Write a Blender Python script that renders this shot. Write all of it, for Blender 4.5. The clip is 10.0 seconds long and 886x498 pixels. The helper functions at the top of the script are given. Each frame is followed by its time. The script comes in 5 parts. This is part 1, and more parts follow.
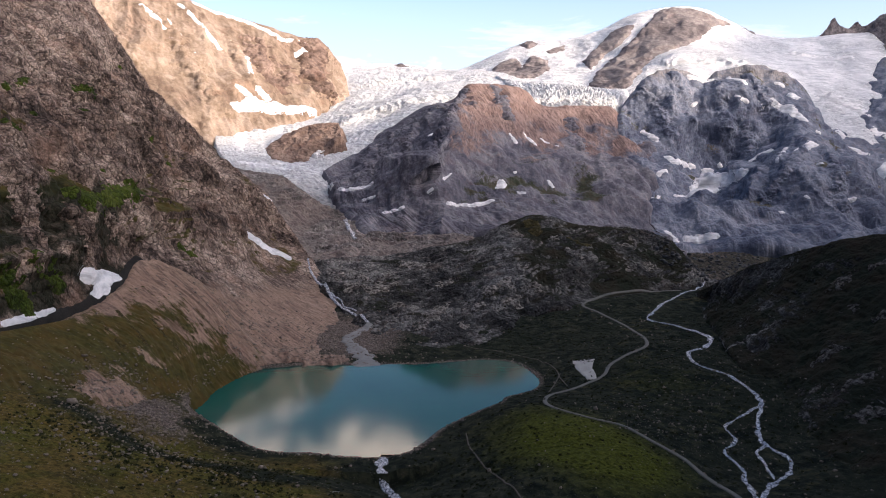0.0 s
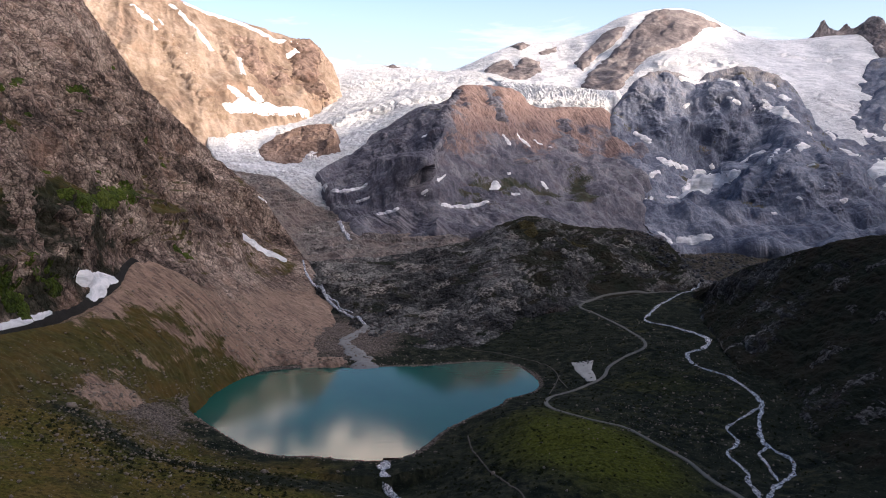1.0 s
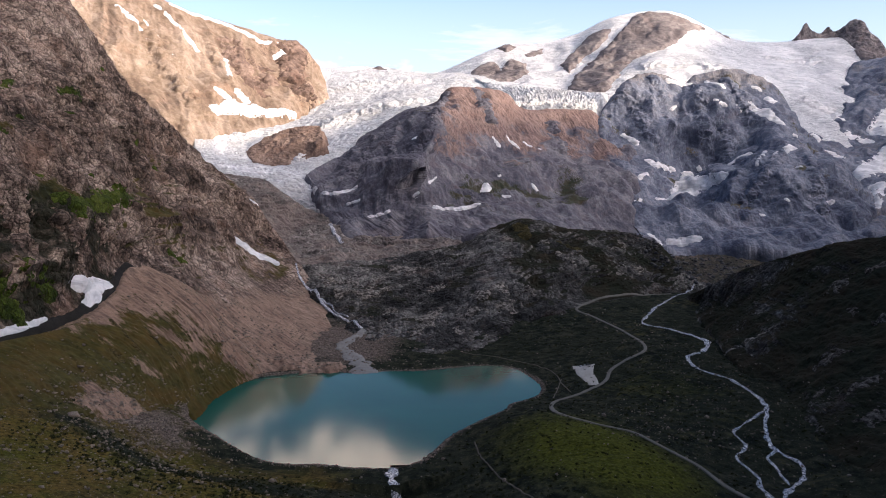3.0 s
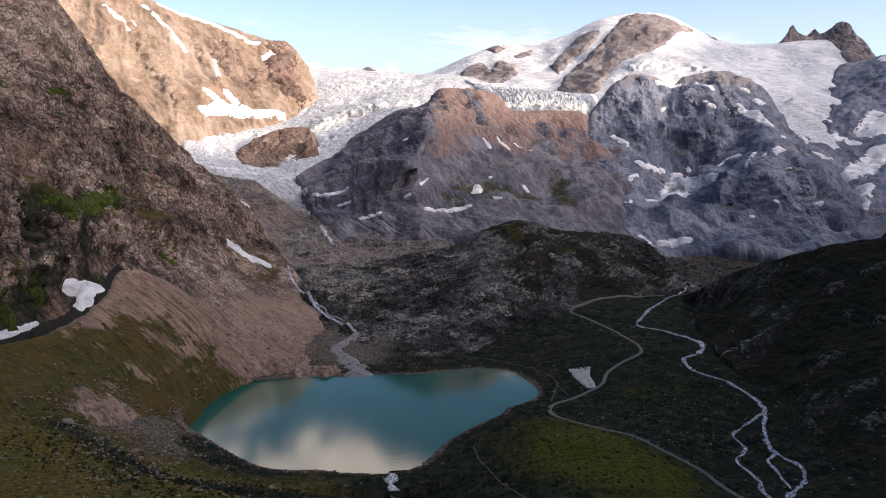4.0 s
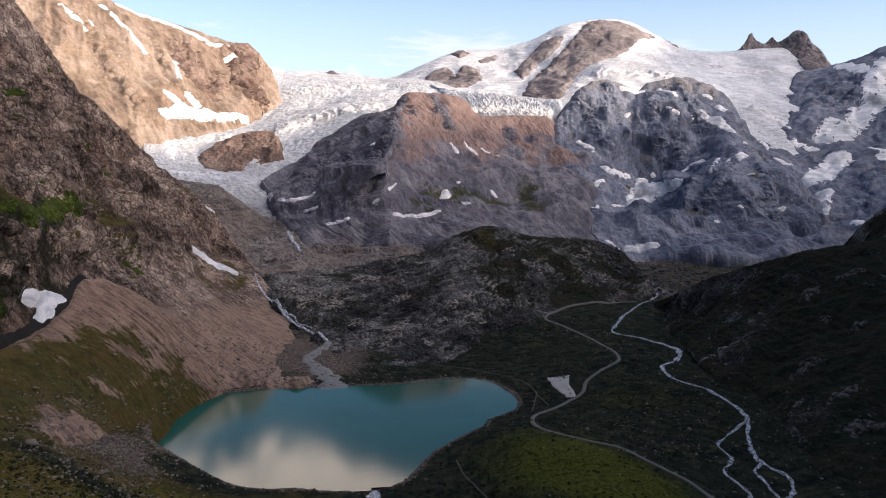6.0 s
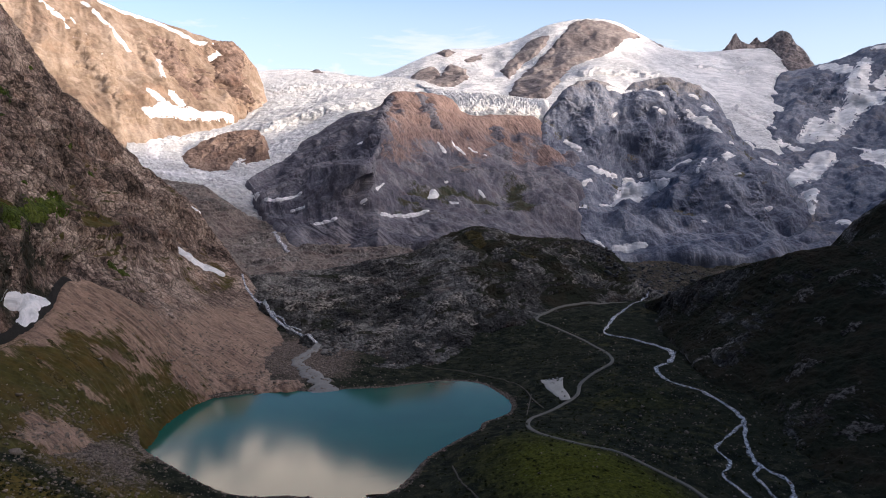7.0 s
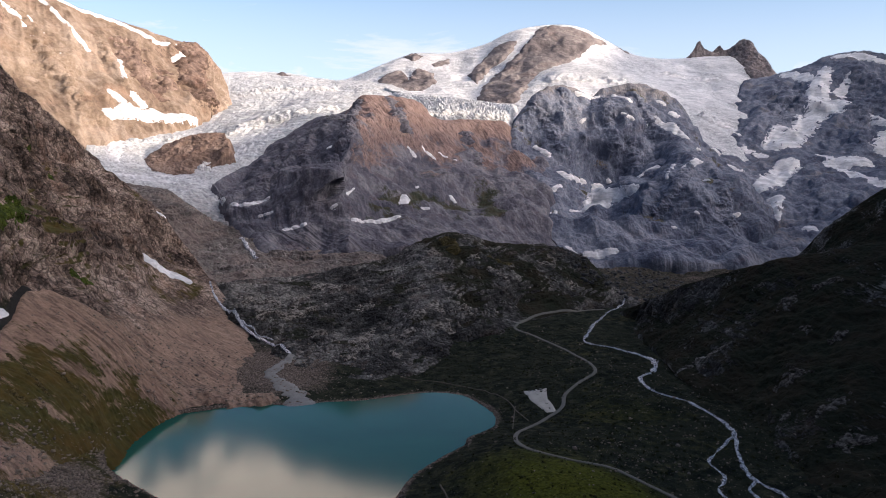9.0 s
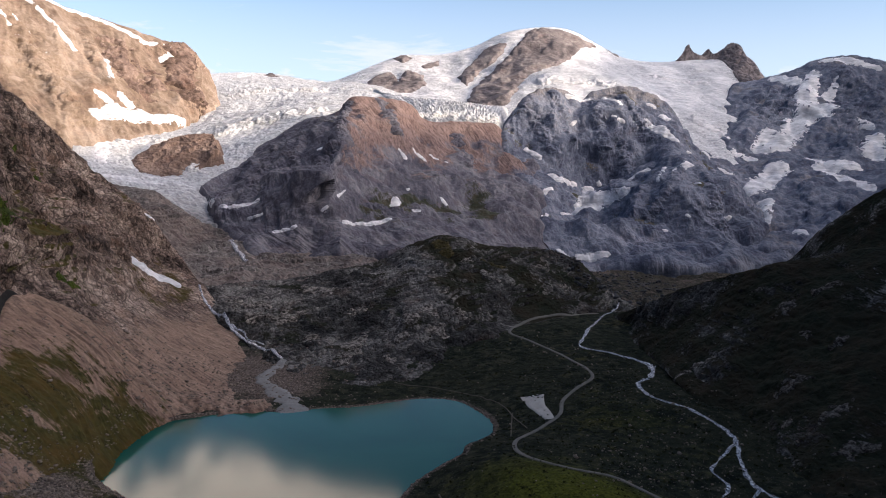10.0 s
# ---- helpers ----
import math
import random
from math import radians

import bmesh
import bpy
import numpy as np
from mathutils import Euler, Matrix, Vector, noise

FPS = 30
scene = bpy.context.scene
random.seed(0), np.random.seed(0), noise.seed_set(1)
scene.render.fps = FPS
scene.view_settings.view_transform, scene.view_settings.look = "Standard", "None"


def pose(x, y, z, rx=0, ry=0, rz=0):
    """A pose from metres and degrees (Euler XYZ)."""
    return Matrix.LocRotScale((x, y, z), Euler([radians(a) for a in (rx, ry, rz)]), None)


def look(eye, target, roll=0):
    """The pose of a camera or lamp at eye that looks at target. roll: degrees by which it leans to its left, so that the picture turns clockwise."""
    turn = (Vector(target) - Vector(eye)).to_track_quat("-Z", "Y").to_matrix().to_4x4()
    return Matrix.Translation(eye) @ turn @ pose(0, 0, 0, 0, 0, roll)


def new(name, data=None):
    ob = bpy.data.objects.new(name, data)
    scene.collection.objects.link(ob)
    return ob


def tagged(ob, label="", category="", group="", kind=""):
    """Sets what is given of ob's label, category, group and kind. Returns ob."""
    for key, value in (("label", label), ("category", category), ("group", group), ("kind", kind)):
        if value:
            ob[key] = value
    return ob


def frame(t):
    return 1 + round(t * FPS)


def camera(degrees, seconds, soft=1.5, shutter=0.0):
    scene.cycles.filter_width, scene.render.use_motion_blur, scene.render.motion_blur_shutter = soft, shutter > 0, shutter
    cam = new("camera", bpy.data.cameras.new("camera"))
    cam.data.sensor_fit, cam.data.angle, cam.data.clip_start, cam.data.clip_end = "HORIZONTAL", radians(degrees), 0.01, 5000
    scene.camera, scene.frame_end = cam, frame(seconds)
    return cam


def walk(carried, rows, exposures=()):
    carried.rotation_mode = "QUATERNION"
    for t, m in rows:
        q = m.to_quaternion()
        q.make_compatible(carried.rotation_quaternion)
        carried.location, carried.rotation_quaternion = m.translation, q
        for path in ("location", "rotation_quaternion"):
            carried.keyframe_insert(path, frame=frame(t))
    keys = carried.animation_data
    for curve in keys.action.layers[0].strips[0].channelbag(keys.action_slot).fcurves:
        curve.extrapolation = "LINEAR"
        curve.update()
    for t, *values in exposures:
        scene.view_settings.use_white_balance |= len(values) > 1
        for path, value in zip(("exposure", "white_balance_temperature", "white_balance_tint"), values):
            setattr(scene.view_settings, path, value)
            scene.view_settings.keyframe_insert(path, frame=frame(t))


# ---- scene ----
# ---- camera ----
cam = camera(58.2, 10.0, soft=1.0)
PATH = [
    (0, (17.826, -4.31, 267.119), (17.96, -2.328, 266.894), 0.5),
    (0.5, (12.431, -2.222, 267.218), (12.578, -0.24, 266.994), 0.5),
    (1, (7.013, -0.127, 267.356), (7.172, 1.854, 267.134), 0.5),
    (1.5, (1.55, 2.045, 267.541), (1.721, 4.026, 267.32), 0.5),
    (2, (-3.905, 4.456, 267.759), (-3.723, 6.436, 267.54), 0.5),
    (2.5, (-9.247, 7.309, 268.037), (-9.055, 9.288, 267.819), 0.5),
    (4, (-24.474, 17.972, 269.701), (-24.239, 19.947, 269.486), 0.5),
    (4.5, (-29.031, 22.643, 269.993), (-28.774, 24.615, 269.782), 0.6),
    (5, (-33.134, 28.345, 270.222), (-32.854, 30.314, 270.014), 0.6),
    (5.5, (-36.963, 34.927, 270.422), (-36.655, 36.892, 270.218), 0.6),
    (7, (-48.216, 57.027, 271.301), (-47.845, 58.982, 271.097), 0.7),
    (7.5, (-52.165, 64.952, 271.423), (-51.772, 66.902, 271.22), 0.6),
    (8, (-56.123, 73.32, 271.511), (-55.705, 75.266, 271.312), 0.7),
    (8.5, (-59.87, 81.979, 271.577), (-59.427, 83.92, 271.382), 0.9),
    (9, (-63.311, 90.819, 271.629), (-62.849, 92.755, 271.438), 1.0),
    (9.5, (-66.476, 99.768, 271.669), (-65.997, 101.7, 271.481), 1.2),
    (10, (-69.511, 108.747, 271.696), (-69.018, 110.676, 271.511), 1.2),
]
walk(cam, [(t, look(eye, target, roll)) for t, eye, target, roll in PATH], [(0, 1.68, 5750, 6), (10, 1.42, 5750, 5)])


# ---- sky and sun ----
SUN_AZ, SUN_EL = radians(122), radians(13.5)  # azimuth from +y towards +x
world = bpy.data.worlds.new("sky")
scene.world = world
world.use_nodes = True
wn, wl = world.node_tree.nodes, world.node_tree.links
wn.clear()
sky = wn.new("ShaderNodeTexSky")
sky.sky_type, sky.sun_disc = "NISHITA", False
sky.sun_elevation, sky.sun_rotation = SUN_EL, SUN_AZ
sky.altitude, sky.air_density, sky.dust_density, sky.ozone_density = 2200, 1.0, 0.6, 1.5
where = wn.new("ShaderNodeTexCoord")


def sky_noise(scale, size, detail, rough, shift, bend=0.3):
    """Noise over the dome, stretched level."""
    level = wn.new("ShaderNodeMapping")
    level.inputs["Scale"].default_value, level.inputs["Location"].default_value = scale, shift
    wl.new(where.outputs["Generated"], level.inputs["Vector"])
    puff = wn.new("ShaderNodeTexNoise")
    for socket, value in (("Scale", size), ("Detail", detail), ("Roughness", rough), ("Distortion", bend)):
        puff.inputs[socket].default_value = value
    wl.new(level.outputs[0], puff.inputs["Vector"])
    return puff.outputs["Fac"]


def sky_range(value, lo, hi, out_lo, out_hi):
    r = wn.new("ShaderNodeMapRange")
    r.interpolation_type = "SMOOTHSTEP"
    for socket, v in (("From Min", lo), ("From Max", hi), ("To Min", out_lo), ("To Max", out_hi)):
        r.inputs[socket].default_value = v
    wl.new(value, r.inputs["Value"])
    return r.outputs[0]


def sky_math(kind, a, b):
    m = wn.new("ShaderNodeMath")
    m.operation = kind
    for i, v in enumerate((a, b)):
        if isinstance(v, (int, float)):
            m.inputs[i].default_value = v
        else:
            wl.new(v, m.inputs[i])
    return m.outputs[0]


updown = wn.new("ShaderNodeSeparateXYZ")
wl.new(where.outputs["Generated"], updown.inputs[0])
# thin streaks, small puffs low down, and milky air towards the horizon
streaks = sky_range(sky_noise((1, 1, 5), 3.4, 9, 0.6, (2.3, 1.1, 0.7)), 0.44, 0.66, 0.0, 0.85)
streaks = sky_math("MULTIPLY", streaks, sky_range(updown.outputs["Z"], 0.17, 0.26, 1.0, 0.15))
low_puffs = sky_math("MULTIPLY", sky_range(sky_noise((1, 1, 2.2), 13.0, 6, 0.55, (4.1, 0.3, 1.2)), 0.47, 0.60, 0.0, 1.0), sky_range(updown.outputs["Z"], 0.10, 0.17, 1.0, 0.0))
milk = sky_range(updown.outputs["Z"], 0.10, 0.28, 0.55, 0.10)
amount = sky_math("MAXIMUM", sky_math("MAXIMUM", streaks, low_puffs), milk)
# a high bank of sunlit cloud over the head of the valley
billow = sky_math("MULTIPLY", sky_math("SUBTRACT", sky_noise((1, 1, 1.3), 6.0, 8, 0.6, (0.6, 2.0, 0.2), 0.6), 0.5), 0.34)
bank = sky_range(sky_math("ADD", updown.outputs["Z"], billow), 0.295, 0.340, 0.0, 1.0)
slant = sky_math("SUBTRACT", sky_math("ADD", updown.outputs["X"], billow), sky_math("MULTIPLY", sky_math("SUBTRACT", updown.outputs["Z"], 0.34), 2.4))
bank = sky_math("MULTIPLY", bank, sky_math("MULTIPLY", sky_range(sky_math("ADD", updown.outputs["X"], billow), -0.26, -0.17, 0.0, 1.0), sky_range(slant, -0.03, 0.06, 1.0, 0.0)))
bank = sky_math("MULTIPLY", bank, sky_math("MULTIPLY", sky_range(updown.outputs["Z"], 0.42, 0.52, 1.0, 0.0), sky_range(updown.outputs["Y"], 0.2, 0.4, 0.0, 1.0)))
# clouds and haze are warm and bright towards the sun, dull away from it
to_sun = wn.new("ShaderNodeVectorMath")
to_sun.operation = "DOT_PRODUCT"
to_sun.inputs[1].default_value = (math.sin(SUN_AZ) * math.cos(SUN_EL), math.cos(SUN_AZ) * math.cos(SUN_EL), math.sin(SUN_EL))
wl.new(where.outputs["Generated"], to_sun.inputs[0])
side = wn.new("ShaderNodeMapRange")
side.interpolation_type = "SMOOTHSTEP"
side.inputs["From Min"].default_value, side.inputs["From Max"].default_value = 0.38, 0.97
wl.new(to_sun.outputs["Value"], side.inputs["Value"])
lit = wn.new("ShaderNodeMix")
lit.data_type = "RGBA"
lit.inputs["A"].default_value, lit.inputs["B"].default_value = (5.1, 4.7, 4.75, 1), (42, 32.5, 27, 1)
wl.new(side.outputs[0], lit.inputs["Factor"])
haze = wn.new("ShaderNodeMath")
haze.operation = "MAXIMUM"
wl.new(amount, haze.inputs[0])
thick = wn.new("ShaderNodeMath")
thick.operation, thick.inputs[1].default_value = "MULTIPLY", 0.75
wl.new(side.outputs[0], thick.inputs[0])
wl.new(thick.outputs[0], haze.inputs[1])
veil = wn.new("ShaderNodeMix")
veil.data_type = "RGBA"
wl.new(haze.outputs[0], veil.inputs["Factor"])
wl.new(sky.outputs[0], veil.inputs["A"])
wl.new(lit.outputs["Result"], veil.inputs["B"])
back = wn.new("ShaderNodeBackground")
back.inputs["Strength"].default_value = 0.078
gilded = wn.new("ShaderNodeMix")
gilded.data_type = "RGBA"
gilded.inputs["B"].default_value = (30, 22, 17.3, 1)
wl.new(bank, gilded.inputs["Factor"])
wl.new(veil.outputs["Result"], gilded.inputs["A"])
# the dome darkens towards the dusk side
dusk = wn.new("ShaderNodeVectorMath")
dusk.operation, dusk.inputs[1].default_value = "DOT_PRODUCT", (0.87, 0.5, 0.0)
wl.new(where.outputs["Generated"], dusk.inputs[0])
dim = wn.new("ShaderNodeVectorMath")
dim.operation = "SCALE"
wl.new(gilded.outputs["Result"], dim.inputs[0])
wl.new(sky_range(dusk.outputs["Value"], -0.75, 0.1, 0.3, 1.0), dim.inputs["Scale"])
wl.new(dim.outputs[0], back.inputs["Color"])
wl.new(back.outputs[0], wn.new("ShaderNodeOutputWorld").inputs[0])

sun = new("sun", bpy.data.lights.new("sun", "SUN"))
sun.data.energy, sun.data.angle, sun.data.color = 2.05, radians(3.5), (1.0, 0.73, 0.49)
sun.matrix_world = look((0, 0, 0), (-math.sin(SUN_AZ) * math.cos(SUN_EL), -math.cos(SUN_AZ) * math.cos(SUN_EL), -math.sin(SUN_EL)))


# ---- materials ----
class Shade:
    """A small builder for node materials in world coordinates."""

    def __init__(self, name, rough=0.9, spec=0.3):
        self.m = bpy.data.materials.new(name)
        self.m.use_nodes = True
        self.n, self.l = self.m.node_tree.nodes, self.m.node_tree.links
        self.bsdf = self.n["Principled BSDF"]
        self.bsdf.inputs["Roughness"].default_value = rough
        self.bsdf.inputs["Specular IOR Level"].default_value = spec
        self.pos = self.n.new("ShaderNodeNewGeometry").outputs["Position"]
        self.cover = None

    def noise(self, size, detail=6, rough=0.6, stretch=(1, 1, 1), distort=0.0):
        mp = self.n.new("ShaderNodeMapping")
        mp.inputs["Scale"].default_value = [1 / size / s for s in stretch]
        self.l.new(self.pos, mp.inputs["Vector"])
        t = self.n.new("ShaderNodeTexNoise")
        t.inputs["Scale"].default_value, t.inputs["Detail"].default_value = 1.0, detail
        t.inputs["Roughness"].default_value, t.inputs["Distortion"].default_value = rough, distort
        self.l.new(mp.outputs[0], t.inputs["Vector"])
        return t.outputs["Fac"]

    def cells(self, size, stretch=(1, 1, 1), warp=0.35):
        """Broken blocks: a random value for each, and the distance to the nearest joint."""
        mp = self.n.new("ShaderNodeMapping")
        mp.inputs["Scale"].default_value = [1 / size / s for s in stretch]
        self.l.new(self.pos, mp.inputs["Vector"])
        bend = self.n.new("ShaderNodeTexNoise")
        bend.inputs["Scale"].default_value, bend.inputs["Detail"].default_value = 1.6, 3
        self.l.new(mp.outputs[0], bend.inputs["Vector"])
        add = self.n.new("ShaderNodeVectorMath")
        add.operation = "MULTIPLY_ADD"
        add.inputs[1].default_value = (2 * warp,) * 3
        self.l.new(bend.outputs["Color"], add.inputs[0])
        self.l.new(mp.outputs[0], add.inputs[2])
        out = []
        for feature in ("F1", "DISTANCE_TO_EDGE"):
            t = self.n.new("ShaderNodeTexVoronoi")
            t.feature = feature
            t.inputs["Scale"].default_value = 1.0
            self.l.new(add.outputs[0], t.inputs["Vector"])
            out.append(t)
        one = self.n.new("ShaderNodeSeparateColor")
        self.l.new(out[0].outputs["Color"], one.inputs[0])
        return one.outputs[0], out[1].outputs["Distance"]

    def streaks(self, size, along, long=8.0, detail=6, rough=0.62):
        """Noise drawn out along a direction."""
        w = Vector(along).normalized()
        u = w.cross(Vector((0.3, 0.2, 1))).normalized()
        v = w.cross(u)
        join = self.n.new("ShaderNodeCombineXYZ")
        for i, (axis, span) in enumerate(((u, size), (v, size), (w, size * long))):
            d = self.n.new("ShaderNodeVectorMath")
            d.operation = "DOT_PRODUCT"
            d.inputs[1].default_value = axis / span
            self.l.new(self.pos, d.inputs[0])
            self.l.new(d.outputs["Value"], join.inputs[i])
        t = self.n.new("ShaderNodeTexNoise")
        t.inputs["Scale"].default_value, t.inputs["Detail"].default_value, t.inputs["Roughness"].default_value = 1.0, detail, rough
        self.l.new(join.outputs[0], t.inputs["Vector"])
        return t.outputs["Fac"]

    def ramp(self, fac, *stops):
        r = self.n.new("ShaderNodeValToRGB")
        e = r.color_ramp.elements
        while len(e) < len(stops):
            e.new(0.5)
        for el, (p, c) in zip(e, stops):
            el.position = p
            el.color = (*c, 1) if isinstance(c, tuple) else (c, c, c, 1)
        self.l.new(fac, r.inputs[0])
        return r.outputs[0]

    def mix(self, fac, a, b, kind="MIX"):
        m = self.n.new("ShaderNodeMix")
        m.data_type, m.blend_type = "RGBA", kind
        for socket, v in (("Factor", fac), ("A", a), ("B", b)):
            if isinstance(v, (int, float)):
                m.inputs[socket].default_value = v
            elif isinstance(v, tuple):
                m.inputs[socket].default_value = (*v, 1)
            else:
                self.l.new(v, m.inputs[socket])
        return m.outputs["Result"]

    def math(self, kind, a, b=0.0):
        m = self.n.new("ShaderNodeMath")
        m.operation = kind
        for i, v in enumerate((a, b)):
            if isinstance(v, (int, float)):
                m.inputs[i].default_value = v
            else:
                self.l.new(v, m.inputs[i])
        return m.outputs[0]

    def mask(self, channel):
        """A channel of the ground cover laid down with the mesh: x grass, y scree, z stain."""
        if self.cover is None:
            a = self.n.new("ShaderNodeAttribute")
            a.attribute_name = "cover"
            s = self.n.new("ShaderNodeSeparateColor")
            self.l.new(a.outputs["Color"], s.inputs[0])
            self.cover = s
        return self.cover.outputs["xyz".index(channel)]

    def broken(self, fac, noise, soft=0.25):
        """The mask with a ragged edge."""
        v = self.math("ADD", fac, self.math("MULTIPLY", self.math("SUBTRACT", noise, 0.5), 1.1))
        r = self.n.new("ShaderNodeMapRange")
        r.inputs["From Min"].default_value, r.inputs["From Max"].default_value = 0.5 - soft / 2, 0.5 + soft / 2
        self.l.new(v, r.inputs["Value"])
        return r.outputs[0]

    def bump(self, height, metres, strength=1.0):
        b = self.n.new("ShaderNodeBump")
        b.inputs["Distance"].default_value, b.inputs["Strength"].default_value = metres, strength
        self.l.new(height, b.inputs["Height"])
        if self.bsdf.inputs["Normal"].is_linked:
            self.l.new(self.bsdf.inputs["Normal"].links[0].from_socket, b.inputs["Normal"])
        self.l.new(b.outputs[0], self.bsdf.inputs["Normal"])

    def colour(self, c):
        if isinstance(c, tuple):
            self.bsdf.inputs["Base Color"].default_value = (*c, 1)
        else:
            self.l.new(c, self.bsdf.inputs["Base Color"])
        return self.m


def rock_material(name, dark, mid, light, grass=(0.026, 0.027, 0.010), grass2=(0.078, 0.064, 0.024), scree=(0.26, 0.19, 0.15), grain=6.0, far=1.0, crisp=0.75, spec=0.12, lie=(0.8, 0.1, -0.5), fall=(0.6, -0.65, -0.45), stain=(0.030, 0.030, 0.030)):
    """Weathered rock with turf and scree where the cover says so. lie: the run of its foliation; fall: the way its debris has slid."""
    s = Shade(name, 0.92, spec)
    big, fine = s.noise(150 * far, 4, 0.6, (1, 1, 0.6)), s.noise(grain * 2.4 * far, 6, 0.6, (1, 1, 1.2))
    block, joint = s.cells(grain * 1.9 * far, (1.0, 1.0, 1.5))
    chip, seam = s.cells(grain * 0.75 * far, (1.2, 1.0, 0.8))
    wide, leaf = s.noise(46 * far, 4, 0.55, (1, 1, 1.3)), s.streaks(grain * 1.3 * far, lie, 6.0)
    tone = s.math("ADD", s.math("ADD", s.math("MULTIPLY", big, 0.46), s.math("MULTIPLY", wide, 0.40)), s.math("ADD", s.math("MULTIPLY", fine, 0.20), s.math("MULTIPLY", leaf, 0.12)))
    tone = s.math("ADD", tone, s.math("ADD", s.math("MULTIPLY", block, 0.07), s.math("MULTIPLY", chip, 0.07)))
    base = s.ramp(tone, (0.54, dark), (0.655, mid), (0.77, light))
    gaps = s.math("MULTIPLY", s.ramp(joint, (0.0, 0.30), (0.10, 1.0)), s.ramp(seam, (0.0, 0.45), (0.12, 1.0)))
    base = s.mix(crisp, base, s.mix(1.0, base, gaps, "MULTIPLY"))
    rust = s.ramp(s.noise(60 * far, 6, 0.65), (0.55, 0.0), (0.75, 1.0))
    base = s.mix(s.math("MULTIPLY", rust, 0.35), base, (light[0] * 1.05, light[1] * 0.82, light[2] * 0.7))
    speck, run = s.noise(2.6 * far, 5, 0.75), s.streaks(4.6 * far, fall, 16.0, 7, 0.64)
    stones = s.mix(s.ramp(speck, (0.40, 0.0), (0.62, 1.0)), tuple(v * 0.74 for v in scree), tuple(min(1, v * 1.2) for v in scree))
    stones = s.mix(s.ramp(s.noise(45 * far, 5, 0.6), (0.4, 0.0), (0.7, 0.6)), stones, tuple(v * f for v, f in zip(scree, (0.70, 0.63, 0.64))))
    stones = s.mix(1.0, stones, s.ramp(run, (0.38, 0.58), (0.5, 1.0), (0.62, 1.28)), "MULTIPLY")
    base = s.mix(0.6 * crisp, base, s.mix(1.0, base, s.ramp(speck, (0.36, 0.42), (0.52, 1.0), (0.66, 1.5)), "MULTIPLY"))
    base = s.mix(s.broken(s.mask("y"), s.noise(14 * far, 6, 0.7), 0.35), base, stones)
    turf = s.mix(s.ramp(s.noise(9 * far, 7, 0.7), (0.3, 0.0), (0.7, 1.0)), grass, grass2)
    turf = s.mix(s.ramp(s.noise(38 * far, 5, 0.6), (0.42, 0.0), (0.72, 0.75)), turf, tuple(v * f for v, f in zip(grass2, (1.25, 0.85, 0.9))))
    ragged = s.math("ADD", s.math("MULTIPLY", s.noise(11 * far, 7, 0.72), 0.3), s.math("MULTIPLY", s.streaks(2.6 * far, fall, 20.0, 7, 0.68), 0.7))
    base = s.mix(s.broken(s.mask("x"), ragged, 0.12), base, turf)
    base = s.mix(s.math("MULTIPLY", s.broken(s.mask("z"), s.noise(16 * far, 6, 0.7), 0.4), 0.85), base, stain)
    hard = s.math("SUBTRACT", 1.0, s.math("MULTIPLY", s.math("MAXIMUM", s.mask("x"), s.mask("y")), 0.85))
    s.bump(s.math("MULTIPLY", s.ramp(joint, (0.0, 0.0), (0.30, 1.0)), hard), 3.4 * crisp * far)
    s.bump(s.math("MULTIPLY", s.math("ADD", s.math("MULTIPLY", block, 0.7), s.math("ADD", fine, s.math("MULTIPLY", leaf, 0.5))), hard), 2.2 * max(crisp, 0.3) * far)
    s.bump(s.math("MULTIPLY", s.ramp(seam, (0.0, 0.0), (0.35, 1.0)), hard), 0.9 * crisp * far)
    s.bump(s.math("ADD", speck, run), 0.4 * far, 0.6)
    return s.colour(base)


def turf_material():
    """Valley turf: x sun-dried turf, y stones, z lush green."""
    s = Shade("alpine_turf", 0.95, 0.03)
    fine, mid, big = s.noise(3.2, 8, 0.75), s.noise(13, 6, 0.68), s.noise(60, 5, 0.6)
    turf = s.ramp(mid, (0.40, (0.0085, 0.0115, 0.0095)), (0.5, (0.018, 0.0215, 0.0155)), (0.61, (0.043, 0.046, 0.031)))
    turf = s.mix(s.ramp(big, (0.45, 0.0), (0.62, 0.7)), turf, s.ramp(fine, (0.38, (0.009, 0.012, 0.0095)), (0.62, (0.034, 0.038, 0.024))))
    dry = s.ramp(fine, (0.38, (0.044, 0.034, 0.010)), (0.62, (0.165, 0.118, 0.036)))
    dry = s.mix(s.ramp(s.noise(30, 6, 0.66), (0.42, 0.0), (0.60, 0.85)), dry, s.ramp(fine, (0.38, (0.026, 0.029, 0.006)), (0.62, (0.098, 0.096, 0.020))))
    turf = s.mix(s.broken(s.mask("x"), mid, 0.6), turf, dry)
    lush = s.ramp(fine, (0.38, (0.024, 0.032, 0.006)), (0.62, (0.105, 0.112, 0.019)))
    turf = s.mix(s.broken(s.mask("z"), mid, 0.7), turf, lush)
    stones = s.ramp(s.noise(2.2, 8, 0.8), (0.40, (0.024, 0.022, 0.021)), (0.5, (0.098, 0.080, 0.068)), (0.60, (0.27, 0.225, 0.195)))
    base = s.mix(s.broken(s.mask("y"), s.noise(7, 7, 0.75), 0.3), turf, stones)
    chips = s.ramp(s.noise(1.8, 4, 0.8), (0.63, 0.0), (0.69, 1.0))
    base = s.mix(s.math("MULTIPLY", chips, 0.7), base, (0.26, 0.245, 0.225))
    s.bump(mid, 2.0)
    s.bump(fine, 0.9)
    return s.colour(base)


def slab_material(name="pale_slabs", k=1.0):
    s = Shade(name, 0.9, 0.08)
